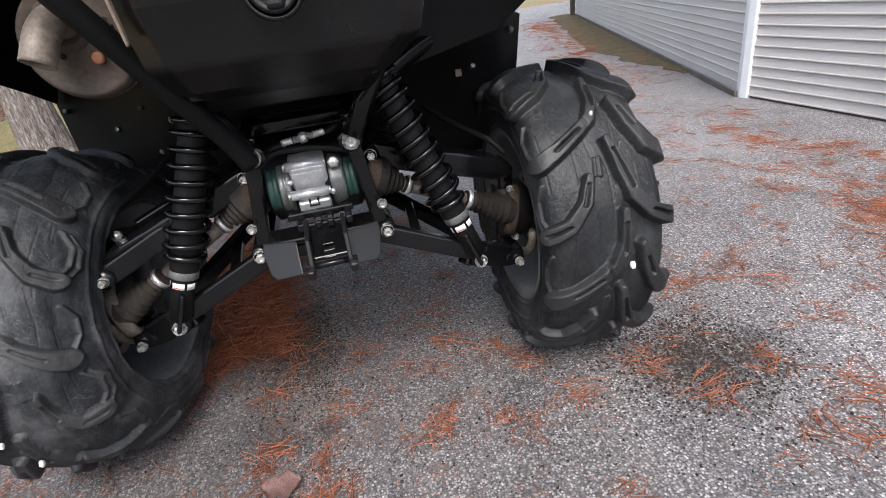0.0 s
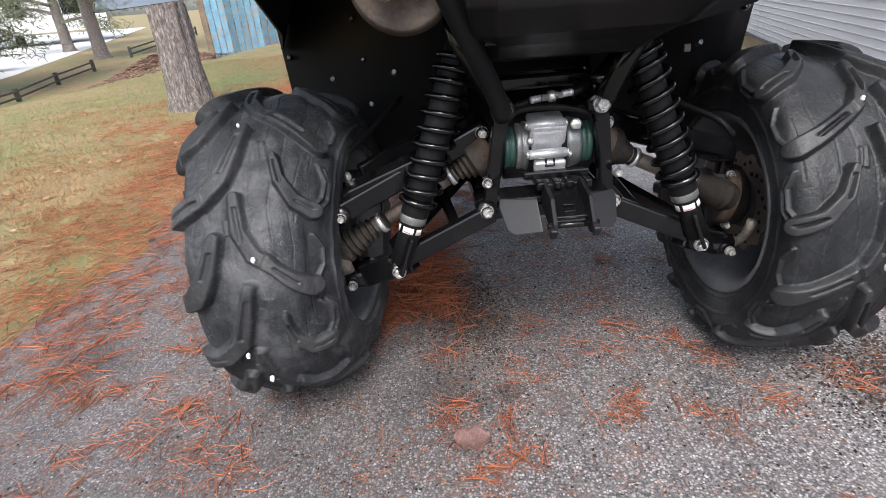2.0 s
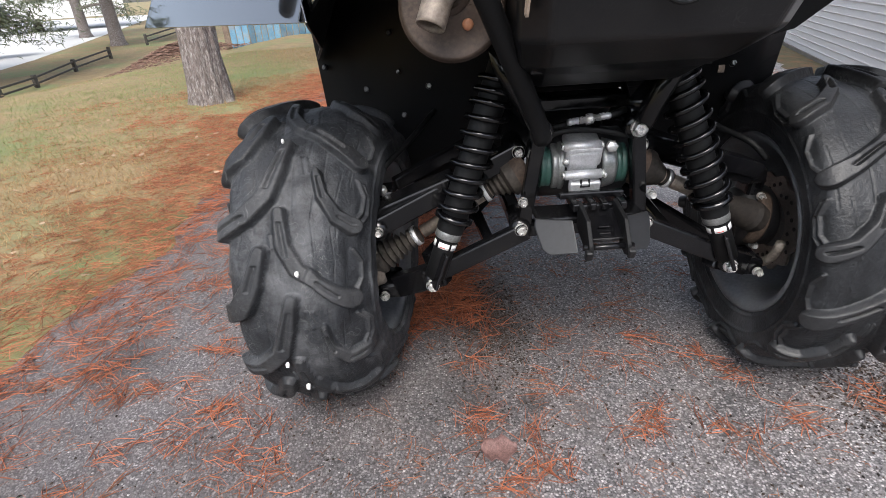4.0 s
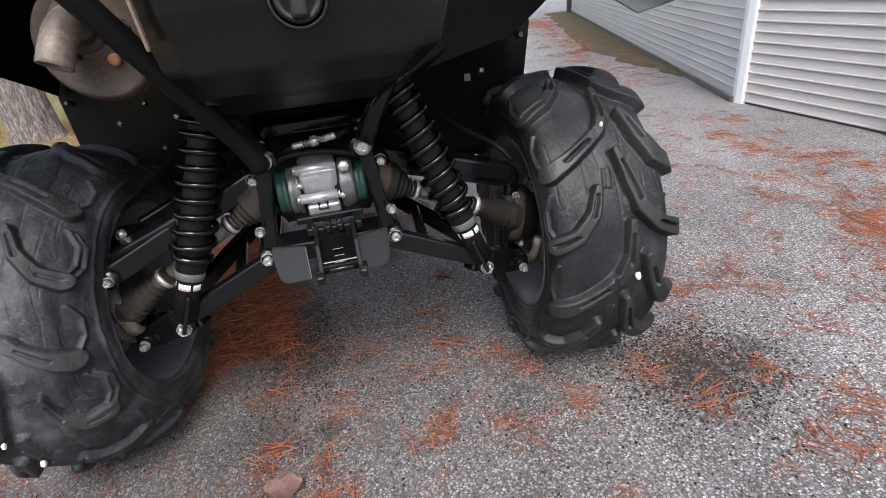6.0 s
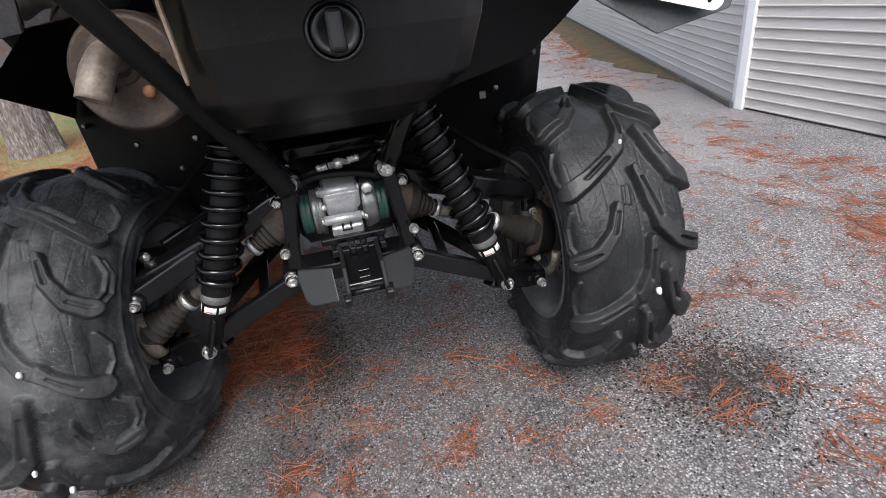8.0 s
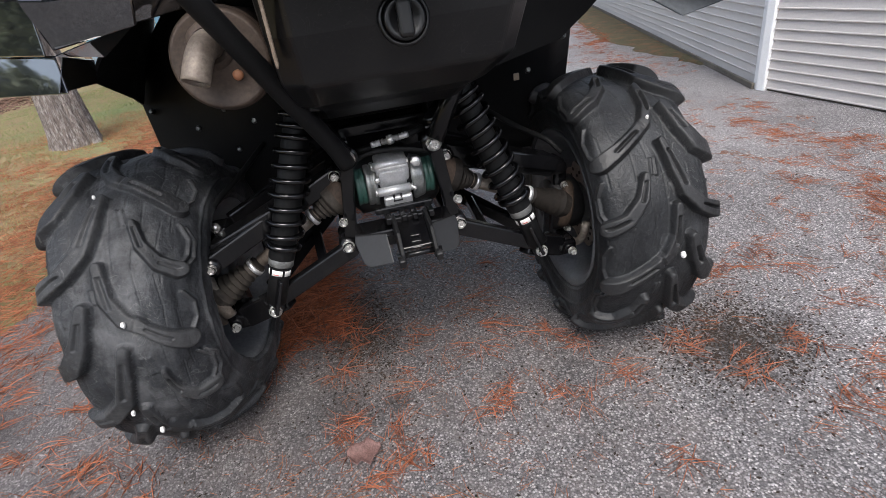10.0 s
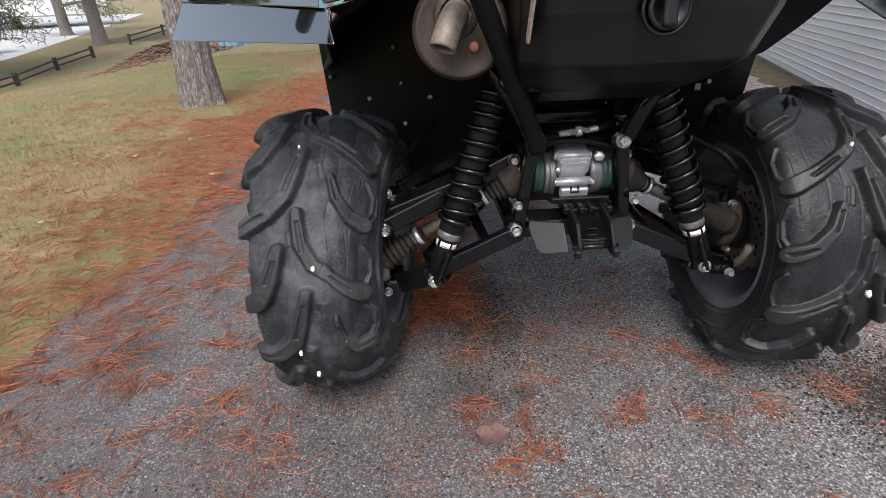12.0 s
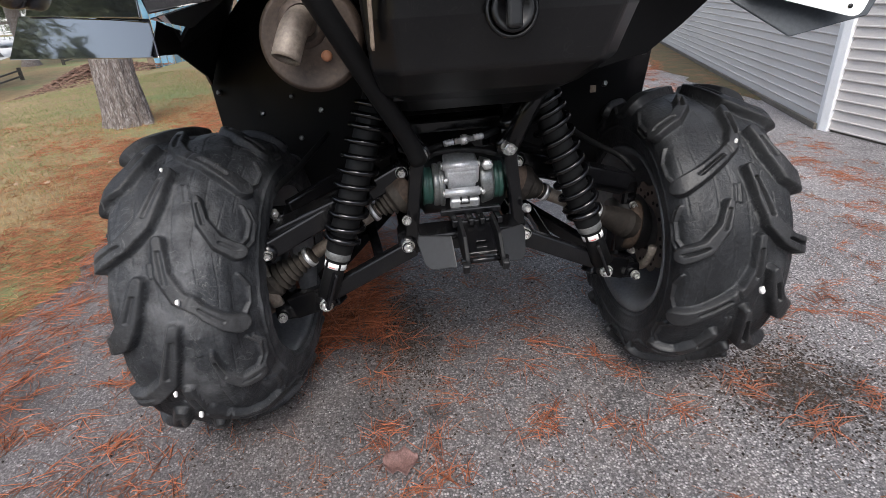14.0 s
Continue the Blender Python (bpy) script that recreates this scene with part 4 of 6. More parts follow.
    bolt(S(0.382, 0.078, 0.292), (0, -1, 0), 0.008, atv)
    bolt(S(0.380, 0.085, 0.395), (0, -1, 0), 0.008, atv)
    # the right ring is darkened with RUST, as the right boots are darkened
    turned("knuckle_ring", [(0.044, -0.010), (0.051, -0.010), (0.054, -0.004), (0.054, 0.010), (0.050, 0.014), (0.044, 0.014)], S(0.390, 0.068, 0.322) if side < 0 else S(0.380, 0.098, 0.346), (side, -0.25, -0.2), TANCAST if side < 0 else RUST, label="tan stained cast ring round the bellows", n=44)
    # brake caliper arc and hose beside the disc
    arc = [S(0.405, 0.125 + 0.095 * math.cos(a), 0.333 + 0.095 * math.sin(a)) for a in np.linspace(3.3, 4.75, 10)]
    tube("dust_shield_edge", arc, 0.009, TANCAST, label="rust brown curved backing edge")
    tube("brake_hose", curve_points([S(0.378, 0.09, 0.47), S(0.35, 0.11, 0.50), S(0.31, 0.18, 0.52), S(0.25, 0.28, 0.56)], 6), 0.006, PLASTIC, label="thin black brake hose")
    # half shaft with bellows at both ends
    a, b = S(0.115, 0.045, 0.487), (S(0.368, 0.045, 0.338) if side < 0 else S(0.352, 0.070, 0.365))
    d = (b - a).normalized()
    prof = [(0, -0.02), (0.035, -0.02), (0.036, 0.012)]
    for k in range(4):
        r0 = 0.033 - 0.0045 * k
        prof += [(r0, 0.014 + k * 0.010), (r0 - 0.008, 0.019 + k * 0.010)]
    prof += [(0.0165, 0.055), (0.0165, 0.066), (0, 0.066)]
    turned("inner_boot", prof, a, d, BOOT if side < 0 else DARKBOOT, label="ribbed brown rubber bellows", smooth=False, n=36)
    turned("joint_cup", [(0, -0.028), (0.0335, -0.028), (0.0355, -0.022), (0.0355, 0.002), (0.0335, 0.006), (0, 0.006)], a, d, RUST, label="rust stained joint cup", n=36)
    turned("half_shaft", [(0, 0.05), (0.0135, 0.05), (0.0135, 0.125), (0.0165, 0.13), (0.0165, 0.142), (0.0125, 0.148), (0.0125, 0.20), (0, 0.20)], a, d, SHAFT, label="dusty brown steel drive shaft")
    turned("boot_clamp", [(0.0166, 0.056), (0.0185, 0.056), (0.0185, 0.064), (0.0166, 0.064)], a, d, ALLOY)
    L = (b - a).length
    prof = [(0, L - 0.085), (0.0175, L - 0.085), (0.0175, L - 0.072)]
    for k in range(6):
        r0 = 0.0195 + 0.0021 * k
        prof += [(r0, L - 0.066 + k * 0.0115), (r0 - 0.009, L - 0.0605 + k * 0.0115)]
    prof += [(0.031, L + 0.006), (0.031, L + 0.022), (0, L + 0.022)]
    turned("outer_boot", prof, a, d, BOOT if side < 0 else DARKBOOT, label="ribbed grey brown rubber bellows", smooth=False, n=36)
    turned("boot_clamp", [(0.0185, L - 0.083), (0.0203, L - 0.083), (0.0203, L - 0.074), (0.0185, L - 0.074)], a, d, ALLOY)
    # frame uprights beside the final drive
    beam("frame_upright", S(0.079, -0.012, 0.590), S(0.106, 0.000, 0.392), 0.024, 0.022, PAINT, up=(0, 1, 0), label="black steel frame upright")
    beam("frame_rail", S(0.085, 0.0, 0.590), S(0.105, 0.42, 0.600), 0.028, 0.028, PAINT)
    beam("frame_rail", S(0.106, 0.0, 0.392), S(0.112, 0.45, 0.392), 0.028, 0.028, PAINT)
    bolt(S(0.079, -0.027, 0.577), (0, -1, 0), 0.0145, atv)
    turned("bolt_boss", [(0, 0.0), (0.019, 0.0), (0.021, 0.004), (0.021, 0.02), (0, 0.02)], S(0.079, -0.022, 0.577), (0, 1, 0), PAINT)
    # guard plates hung either side of the hitch
    bm = bmesh.new()
    slab_into(bm, [S(0.040, -0.093, 0.452), S(0.094, -0.060, 0.444), S(0.096, -0.068, 0.432), S(0.090, -0.102, 0.406), S(0.080, -0.113, 0.401), S(0.036, -0.128, 0.408)], 0.005, (0, 1, -0.3))
    bevel_all(bm, 0.0018)
    part("guard_plate", bm, PLATEGREY, atv, "flat dark grey guard plate")
    # shock tower tubes
    tube("tower_tube", [S(0.081, -0.03, 0.585), S(0.14, -0.01, 0.68), S(0.16, 0.02, 0.76)], 0.017, PAINT)

beam("frame_cross_tube", (-0.105, 0.0, 0.400), (0.105, 0.0, 0.400), 0.026, 0.026, PAINT)
beam("frame_cross_tube", (-0.085, 0.065, 0.606), (0.085, 0.065, 0.606), 0.022, 0.022, PAINT)
beam("hitch_plate", (-0.09, -0.03, 0.437), (0.09, -0.03, 0.437), 0.06, 0.012, PAINT)

# plain dark body that fills the bright gap behind the drive
loft_rings = []
bm = bmesh.new()
for y, x, z0, z1 in ((0.30, 0.10, 0.44, 0.86), (0.36, 0.17, 0.42, 0.86), (0.60, 0.20, 0.40, 0.84), (1.0, 0.20, 0.36, 0.80), (1.25, 0.16, 0.38, 0.74)):
    loft_rings.append([bm.verts.new(p) for p in ((-x, y, z0 + 0.03), (-x + 0.04, y, z0), (x - 0.04, y, z0), (x, y, z0 + 0.03), (x, y, z1), (-x, y, z1))])
for p, q in zip(loft_rings, loft_rings[1:]):
    for i in range(6):
        bm.faces.new((p[i], p[(i + 1) % 6], q[(i + 1) % 6], q[i]))
bm.faces.new(loft_rings[0][::-1]); bm.faces.new(loft_rings[-1])
part("chassis_body", bm, PAINT, atv, "plain dark filler body in place of the engine and frame")

# decks and floorboards out of view, added to shade the mudguards, muffler and ground
for s in (-1, 1):
    bm = bmesh.new()
    slab_into(bm, [(s * 0.15, -0.20, 0.925), (s * 0.40, -0.16, 0.915), (s * 0.62, 0.06, 0.925), (s * 0.62, 0.55, 0.90), (s * 0.55, 0.75, 0.84), (s * 0.15, 0.75, 0.93)], 0.006, (0, 0, 1))
    part("fender_deck", bm, PLASTIC, atv, "unseen black plastic deck that shades the rear wheel")
    bm = bmesh.new()
    slab_into(bm, [(s * 0.16, 0.62, 0.36), (s * 0.48, 0.66, 0.36), (s * 0.48, 1.20, 0.36), (s * 0.16, 1.20, 0.36)], 0.03, (0, 0, 1))
    part("floorboard", bm, PLASTIC, atv, "unseen black plastic footrest board that shades the ground")
# filler added to keep the space under the tub dark
bm = bmesh.new()
box_into(bm, (0.01, 0.20, 0.675), (0.30, 0.14, 0.13), None, 0.02, 3)
part("air_box", bm, PLASTIC, atv, "black filler box added to block the gap over the drive")
# saddle out of view, added with them for its shade
loft_seat = [(-0.15, 0.30, 0.90), (0.15, 0.30, 0.90), (0.13, 1.0, 0.86), (-0.13, 1.0, 0.86)]
bm = bmesh.new()
slab_into(bm, loft_seat, 0.10, (0, 0, 1))
bevel_all(bm, 0.03, 3)
part("seat", bm, PLASTIC, atv, "plain black saddle, out of view, added for shade")

# rack stay that runs up and back from the frame
stay = curve_points([(-0.081, -0.040, 0.572), (-0.100, -0.062, 0.620), (-0.14, -0.114, 0.70), (-0.189, -0.18, 0.80), (-0.263, -0.279, 0.95), (-0.30, -0.33, 1.03)], 6)
tube("rack_stay", stay, 0.0155, PLASTIC, label="thick matt black tubular rack stay")
stay_r = curve_points([(0.081, 0.01, 0.60), (0.16, 0.06, 0.66), (0.25, 0.11, 0.70), (0.325, 0.14, 0.722)], 6)
tube("rack_stay", stay_r, 0.019, PAINT, label="black tubular seat frame stay")

# final drive housing
turned("final_drive", [(0, -0.085), (0.045, -0.085), (0.052, -0.078), (0.060, -0.074), (0.060, -0.038), (0.066, -0.034), (0.068, 0.028), (0.060, 0.034), (0.060, 0.074), (0.048, 0.084), (0, 0.084)],
       (0.004, 0.068, 0.497), (1, 0, 0), CASTING, label="dark cast final drive housing", n=40)
for a0, a1 in ((-0.076, -0.057), (0.056, 0.075)):
    turned("green_ring", [(0.026, a0), (0.0375, a0), (0.0390, a0 + 0.002), (0.0390, a0 + 0.009), (0.0375, a0 + 0.010), (0.0390, a0 + 0.011), (0.0390, a1 - 0.002), (0.037, a1), (0.026, a1)],
           (0.002, 0.038, 0.503), (1, 0, 0), GREEN, label="dull green ring on the housing", n=40)
turned("turned_drum", [(0.030, -0.056), (0.0405, -0.056), (0.042, -0.054), (0.042, -0.046), (0.0405, -0.045), (0.043, -0.043), (0.044, -0.036), (0.030, -0.034)], (0.002, 0.038, 0.503), (1, 0, 0), CASTING2, n=44, label="turned aluminium band")
turned("turned_drum", [(0.030, 0.030), (0.0450, 0.030), (0.0455, 0.036), (0.0425, 0.050), (0.0405, 0.0555), (0.030, 0.0555)], (0.002, 0.038, 0.503), (1, 0, 0), CASTING2, n=44, label="turned aluminium band")
# ribbed alloy cover on its face
cover = tagged(new("drive_cover"), "bright ribbed cast aluminium cover with bolts")
cover.parent = atv
tiltm = Matrix.Rotation(0.30, 4, "X")
bm = bmesh.new()
box_into(bm, (-0.001, 0.028, 0.512), (0.062, 0.052, 0.084), tiltm, 0.006, 3)
box_into(bm, (-0.003, 0.002, 0.520), (0.052, 0.014, 0.034), tiltm, 0.003, 2)
part("cover_body", bm, ALLOY, cover)
for z, yy in ((0.546, 0.000), (0.500, -0.014)):
    tube("cover_rib", [(-0.036, yy, z), (0.026, yy, z)], 0.0082, ALLOY, cover, n=16)
    for sx in (-1, 1):
        turned("rib_cap", [(0.0, 0.0), (0.0060, 0.0), (0.0066, 0.002), (0.0066, 0.004), (0, 0.004)], (-0.005 + sx * 0.0315, yy, z), (sx, 0, 0), ZINC, cover, n=12)
bm = bmesh.new()
box_into(bm, (0.000, -0.008, 0.478), (0.054, 0.016, 0.022), tiltm, 0.005, 3)
part("cover_foot", bm, ALLOY, cover)
for x, z, yy in ((-0.033, 0.520, -0.002), (0.033, 0.493, -0.004)):
    turned("stud", [(0, 0.0), (0.0055, 0.0), (0.0055, 0.009), (0.004, 0.011), (0, 0.011)], (x, yy, z), (0, -1, 0.3), ZINC, cover, n=12)
turned("drain_plug", [(0, 0), (0.0105, 0), (0.0105, 0.006), (0.0075, 0.008), (0, 0.008)], (0.044, -0.002, 0.543), (0, -1, 0.25), ZINC, cover, n=6)
bm = bmesh.new()
for x, z, sx, sz in ((-0.008, 0.487, 0.004, 0.012), (0.006, 0.487, 0.004, 0.012), (-0.001, 0.481, 0.018, 0.004)):
    box_into(bm, (x, -0.0155, z - 0.002), (sx, 0.004, sz), None, 0.001)
part("cast_mark", bm, CASTING, cover)
turned("breather_body", [(0, -0.016), (0.006, -0.016), (0.006, -0.006), (0.0095, -0.005), (0.0095, 0.006), (0.006, 0.007), (0.006, 0.018), (0, 0.018)], (0.004, 0.004, 0.590), (1, 0, 0.12), ZINC, label="bright hose fitting", n=8)
for s in (-1, 1):
    turned("hose_barb", [(0, 0), (0.0065, 0), (0.0045, 0.005), (0.0065, 0.006), (0.0045, 0.011), (0.0065, 0.012), (0.0045, 0.018), (0, 0.018)], (0.004 + s * 0.018, 0.004, 0.590 + s * 0.002), (s, 0, 0.12 * s), ALLOY, n=12)
tube("breather_hose", curve_points([(0.038, 0.012, 0.590), (0.06, 0.015, 0.597), (0.085, 0.05, 0.60), (0.10, 0.14, 0.63)], 6), 0.006, PLASTIC)
tube("breather_hose", curve_points([(-0.030, 0.012, 0.582), (-0.06, 0.018, 0.575), (-0.085, 0.06, 0.57), (-0.10, 0.14, 0.6)], 6), 0.006, PLASTIC)
tube("cable_loom", curve_points([(-0.075, 0.0, 0.560), (-0.04, -0.006, 0.575), (0.02, -0.004, 0.572), (0.07, -0.006, 0.560)], 6), 0.005, PLASTIC)

# tow hitch receiver under the drive
hitch = tagged(new("tow_hitch"), "black steel tow receiver with two cheek plates")
hitch.parent = atv
for x in (-0.024, 0.036):
    bm = bmesh.new()
    slab_into(bm, [(x, -0.055, 0.470), (x, -0.115, 0.458), (x, -0.140, 0.425), (x, -0.143, 0.408), (x, -0.128, 0.402), (x, -0.06, 0.425)], 0.007, (1, 0, 0))
    bevel_all(bm, 0.0015)
    part("cheek_plate", bm, PLASTIC, hitch)
bm = bmesh.new()
box_into(bm, (0.0095, -0.085, 0.438), (0.058, 0.07, 0.008), Matrix.Rotation(0.45, 4, "X"), 0.002)
for k in range(4):
    box_into(bm, (0.0095, -0.100 - 0.008 * k, 0.441 - 0.008 * k), (0.018, 0.006, 0.003), Matrix.Rotation(0.45, 4, "X"), 0.001)
part("receiver_floor", bm, PAINT, hitch)
tube("hitch_pin", [(-0.03, -0.128, 0.418), (0.05, -0.128, 0.418)], 0.005, PAINT, hitch)
for x in (-0.024, 0.043):
    bm = bmesh.new()
    box_into(bm, (x, -0.140, 0.411), (0.012, 0.012, 0.018), Matrix.Rotation(0.4, 4, "X"), 0.003)
    part("worn_lug", bm, CASTING, hitch, "scuffed bare metal lugs")
bm = bmesh.new()
for x in (-0.028, 0.0, 0.02, 0.05):
    box_into(bm, (x, -0.045, 0.462), (0.012, 0.05, 0.014), None, 0.003)
box_into(bm, (0.006, -0.03, 0.470), (0.11, 0.012, 0.012), None, 0.003)
box_into(bm, (0.008, -0.055, 0.458), (0.07, 0.010, 0.010), None, 0.003)
part("bracket_ribs", bm, PAINT, hitch)

# ---- rear storage tub with its round screw cap ----
def loft(name, sections, mat, parent, label="", bevel=0.0):
    """Closed outlines joined one to the next, capped at both ends."""
    bm = bmesh.new()
    rings = [[bm.verts.new(p) for p in s] for s in sections]
    n = len(rings[0])
    for a, b in zip(rings, rings[1:]):
        for i in range(n):
            j = (i + 1) % n
            bm.faces.new((a[i], a[j], b[j], b[i]))
    bm.faces.new(rings[0][::-1]); bm.faces.new(rings[-1])
    if bevel:
        bevel_all(bm, bevel, 3)
    return part(name, bm, mat, parent, label)


def tub_ring(z, x0, x1, y0, c):
    return [(x0 + c, y0, z), (x1 - c, y0, z), (x1, y0 + c, z), (x1, 0.30, z), (x0, 0.30, z), (x0, y0 + c, z)]


tub = tagged(new("storage_tub"), "moulded black plastic rear storage tub with a round screw cap")
tub.parent = atv
loft("tub_body", [tub_ring(0.655, -0.105, 0.120, -0.040, 0.02), tub_ring(0.662, -0.118, 0.132, -0.075, 0.025), tub_ring(0.684, -0.128, 0.146, -0.118, 0.03),
                  tub_ring(0.700, -0.134, 0.160, -0.160, 0.03), tub_ring(0.735, -0.145, 0.190, -0.212, 0.035), tub_ring(0.80, -0.150, 0.203, -0.240, 0.035),
                  tub_ring(0.868, -0.152, 0.212, -0.252, 0.035)], TUBM, tub, bevel=0.006)
bm = bmesh.new()
slab_into(bm, [(-0.16, -0.285, 0.872), (0.225, -0.285, 0.872), (0.235, 0.25, 0.872), (-0.17, 0.25, 0.872)], 0.03, (0, 0, 1))
bevel_all(bm, 0.008, 3)
part("tub_lid", bm, TUBM, tub, "black lid overhanging the tub")
bm = bmesh.new()
for a, b in (((-0.118, -0.100, 0.6905), (0.130, -0.100, 0.6905)),):
    sweep_into(bm, [Vector(a) + Vector((0, -0.022, 0)), Vector(b) + Vector((0, -0.022, 0))], 0.004, 8)
part("moulding_line", bm, TUBM, tub)
facet_pts = [(-0.112, -0.290, 0.884), (-0.088, -0.294, 0.850), (0.055, -0.294, 0.836), (0.095, -0.290, 0.862), (0.110, -0.280, 0.906), (-0.100, -0.280, 0.906)]
bm = bmesh.new()
slab_into(bm, facet_pts, 0.012, (0, 1, 0))
bevel_all(bm, 0.003)
part("lid_front", bm, LIDGREY, tub, "grey front edge of the lid")
capc, capn = Vector((0.024, -0.2445, 0.802)), Vector((0, -1, 0.12)).normalized()
turned("cap_recess", [(0.0, 0.0), (0.031, 0.0), (0.033, 0.003), (0.031, 0.006), (0.028, 0.006), (0.027, 0.003), (0, 0.003)], capc, capn, TUBM, tub, n=40)
turned("screw_cap", [(0.0, 0.004), (0.0255, 0.004), (0.026, 0.010), (0.023, 0.013), (0.018, 0.008), (0, 0.007)], capc, capn, TUBM, tub, "round ribbed black screw cap", n=40)
bm = bmesh.new()
box_into(bm, capc + capn * 0.012, (0.019, 0.044, 0.016), axis_frame(capn) , 0.005, 3)
part("cap_grip", bm, TUBM, tub)

# ---- muffler ----
muf = tagged(new("muffler"), "heat stained brown steel muffler with a turned-out tail pipe")
muf.parent = atv
mc, md = Vector((-0.221, -0.125, 0.778)), Vector((-0.06, -1, 0.04)).normalized()
turned("muffler_can", [(0, -0.40), (0.06, -0.40), (0.070, -0.38), (0.070, -0.06), (0.070, -0.012), (0.066, -0.002), (0.062, 0.0), (0.057, -0.004), (0.03, 0.006), (0, 0.008)], mc, md, MUFFLER, muf, n=44)
turned("end_cap_seam", [(0.068, -0.028), (0.0715, -0.026), (0.0715, -0.020), (0.068, -0.018)], mc, md, MUFFLER, muf, n=44)
pb = mc + Vector((-0.006, 0.0, 0.020))
pipe = curve_points([pb, pb + Vector((-0.002, -0.022, 0.004)), pb + Vector((-0.012, -0.040, -0.010)), (-0.251, -0.178, 0.759)], 6)
bm = bmesh.new()
sweep_into(bm, pipe, 0.0185, 20, caps=False)
ob = part("tail_pipe", bm, SHAFT, muf, "dull grey turned-out tail pipe", True)
sol = ob.modifiers.new("thickness", "SOLIDIFY"); sol.thickness = 0.0025
turned("pipe_bore", [(0, 0), (0.0165, 0)], pipe[-1] - (pipe[-1] - pipe[-2]).normalized() * 0.012, (pipe[-1] - pipe[-2]), SOOT, muf, n=20)
turned("pipe_flange", [(0.024, 0), (0.033, 0.0), (0.031, 0.004), (0.024, 0.007)], pb + md * 0.004, md, MUFFLER, muf, n=24)
turned("spark_plug_bolt", [(0, 0), (0.0075, 0), (0.0075, 0.003), (0.005, 0.005), (0, 0.006)], (-0.202, -0.133, 0.756), md, COPPER, muf, "rusty orange bolt head", n=14)
for a in (0.3, 2.2, 3.6):
    turned("stud", [(0, 0), (0.004, 0), (0.003, 0.004), (0, 0.005)], mc + Vector((0.034 * math.cos(a) + 0.012, -0.008, 0.034 * math.sin(a))), md, SOOT, muf, n=8)
tube("weld_seam", [mc + Vector((0.030 + 0.016 * math.cos(a), -0.007, 0.012 + 0.012 * math.sin(a))) for a in np.linspace(0.6, 4.4, 12)], 0.0013, MUFFLER, muf, n=6)
beam("muffler_heat_shield", (-0.141, -0.215, 0.766), (-0.139, -0.250, 0.852), 0.005, 0.012, HEAT, atv, "tan heat shield strip")
beam("heat_shield_lip", (-0.139, -0.250, 0.853), (-0.162, -0.220, 0.857), 0.012, 0.006, HEAT, atv, "tan heat shield lip")

# ---- inner mudguards ----
def guard(name, pts_bottom, pts_top, label):
    rows = []
    for f in np.linspace(0, 1, 8):
        rows.append([Vector(a).lerp(Vector(b), f) for a, b in zip(pts_bottom, pts_top)])
    return shell(name, rows, 0.005, PLASTIC, atv, label)


guard("mudguard", [(-0.497, 0.43, 0.40), (-0.42, 0.45, 0.36), (-0.30, 0.42, 0.35), (-0.18, 0.38, 0.36), (-0.10, 0.34, 0.40)],
      [(-0.524, 0.465, 0.735), (-0.45, 0.46, 0.80), (-0.34, 0.30, 0.88), (-0.22, 0.10, 0.90), (-0.14, 0.0, 0.90)], "black plastic inner mudguard with push rivets")
guard("mudguard", [(0.10, 0.34, 0.42), (0.2, 0.34, 0.42), (0.31, 0.33, 0.42), (0.40, 0.33, 0.42), (0.465, 0.30, 0.44)],
      [(0.20, 0.05, 0.90), (0.28, 0.10, 0.88), (0.36, 0.20, 0.80), (0.44, 0.26, 0.74), (0.505, 0.31, 0.71)], "black plastic inner mudguard with push rivets")
for p, r in (((-0.258, 0.299, 0.610), 0.0075), ((-0.406, 0.425, 0.590), 0.007), ((-0.320, 0.376, 0.535), 0.006), ((-0.324, 0.352, 0.635), 0.005), ((-0.336, 0.339, 0.717), 0.005),
             ((-0.502, 0.449, 0.642), 0.006), ((0.376, 0.270, 0.622), 0.008), ((0.475, 0.290, 0.682), 0.008)):
    bolt(Vector(p), (0, -1, 0.2), r, atv, "push_rivet", CASTING2)
bm = bmesh.new()
box_into(bm, (0.335, 0.232, 0.618), (0.013, 0.004, 0.015), None, 0.001)
part("tag_label", bm, HEAT, atv, "small pale tan square tag")

# ---- left fender: faceted gloss panels ----
fend = tagged(new("fender"), "faceted gloss black rear fender reflecting the sky")
fend.parent = atv


def facet(name, pts, mat, parent, thick=0.006, direction=(0, 1, 0.3), bevel=0.0025, label=""):
    bm = bmesh.new()
    slab_into(bm, pts, thick, direction)
    bevel_all(bm, bevel)
    return part(name, bm, mat, parent, label)


facet("lower_panel", [(-0.393, -0.200, 0.772), (-0.726, 0.100, 0.764), (-0.692, 0.105, 0.827), (-0.405, -0.165, 0.814)], GLOSS, fend, 0.006, (0, 1, 0.3), 0.004)
facet("lower_return", [(-0.393, -0.200, 0.772), (-0.438, 0.000, 0.764), (-0.411, 0.000, 0.793), (-0.405, -0.165, 0.814)], GLOSS, fend, 0.005, (-0.5, 1, 0.3))
facet("upper_panel", [(-0.405, -0.165, 0.814), (-0.692, 0.105, 0.827), (-0.640, 0.090, 0.880), (-0.418, -0.165, 0.885)], GLOSS, fend)
facet("lamp_panel", [(-0.405, -0.165, 0.814), (-0.418, -0.165, 0.885), (-0.388, -0.170, 0.876), (-0.296, -0.150, 0.875), (-0.312, -0.120, 0.838)], GLOSS, fend, label="smoked tail lamp panel")
facet("tail_panel", [(-0.405, -0.165, 0.814), (-0.312, -0.120, 0.838), (-0.400, -0.010, 0.797)], GLOSS, fend)
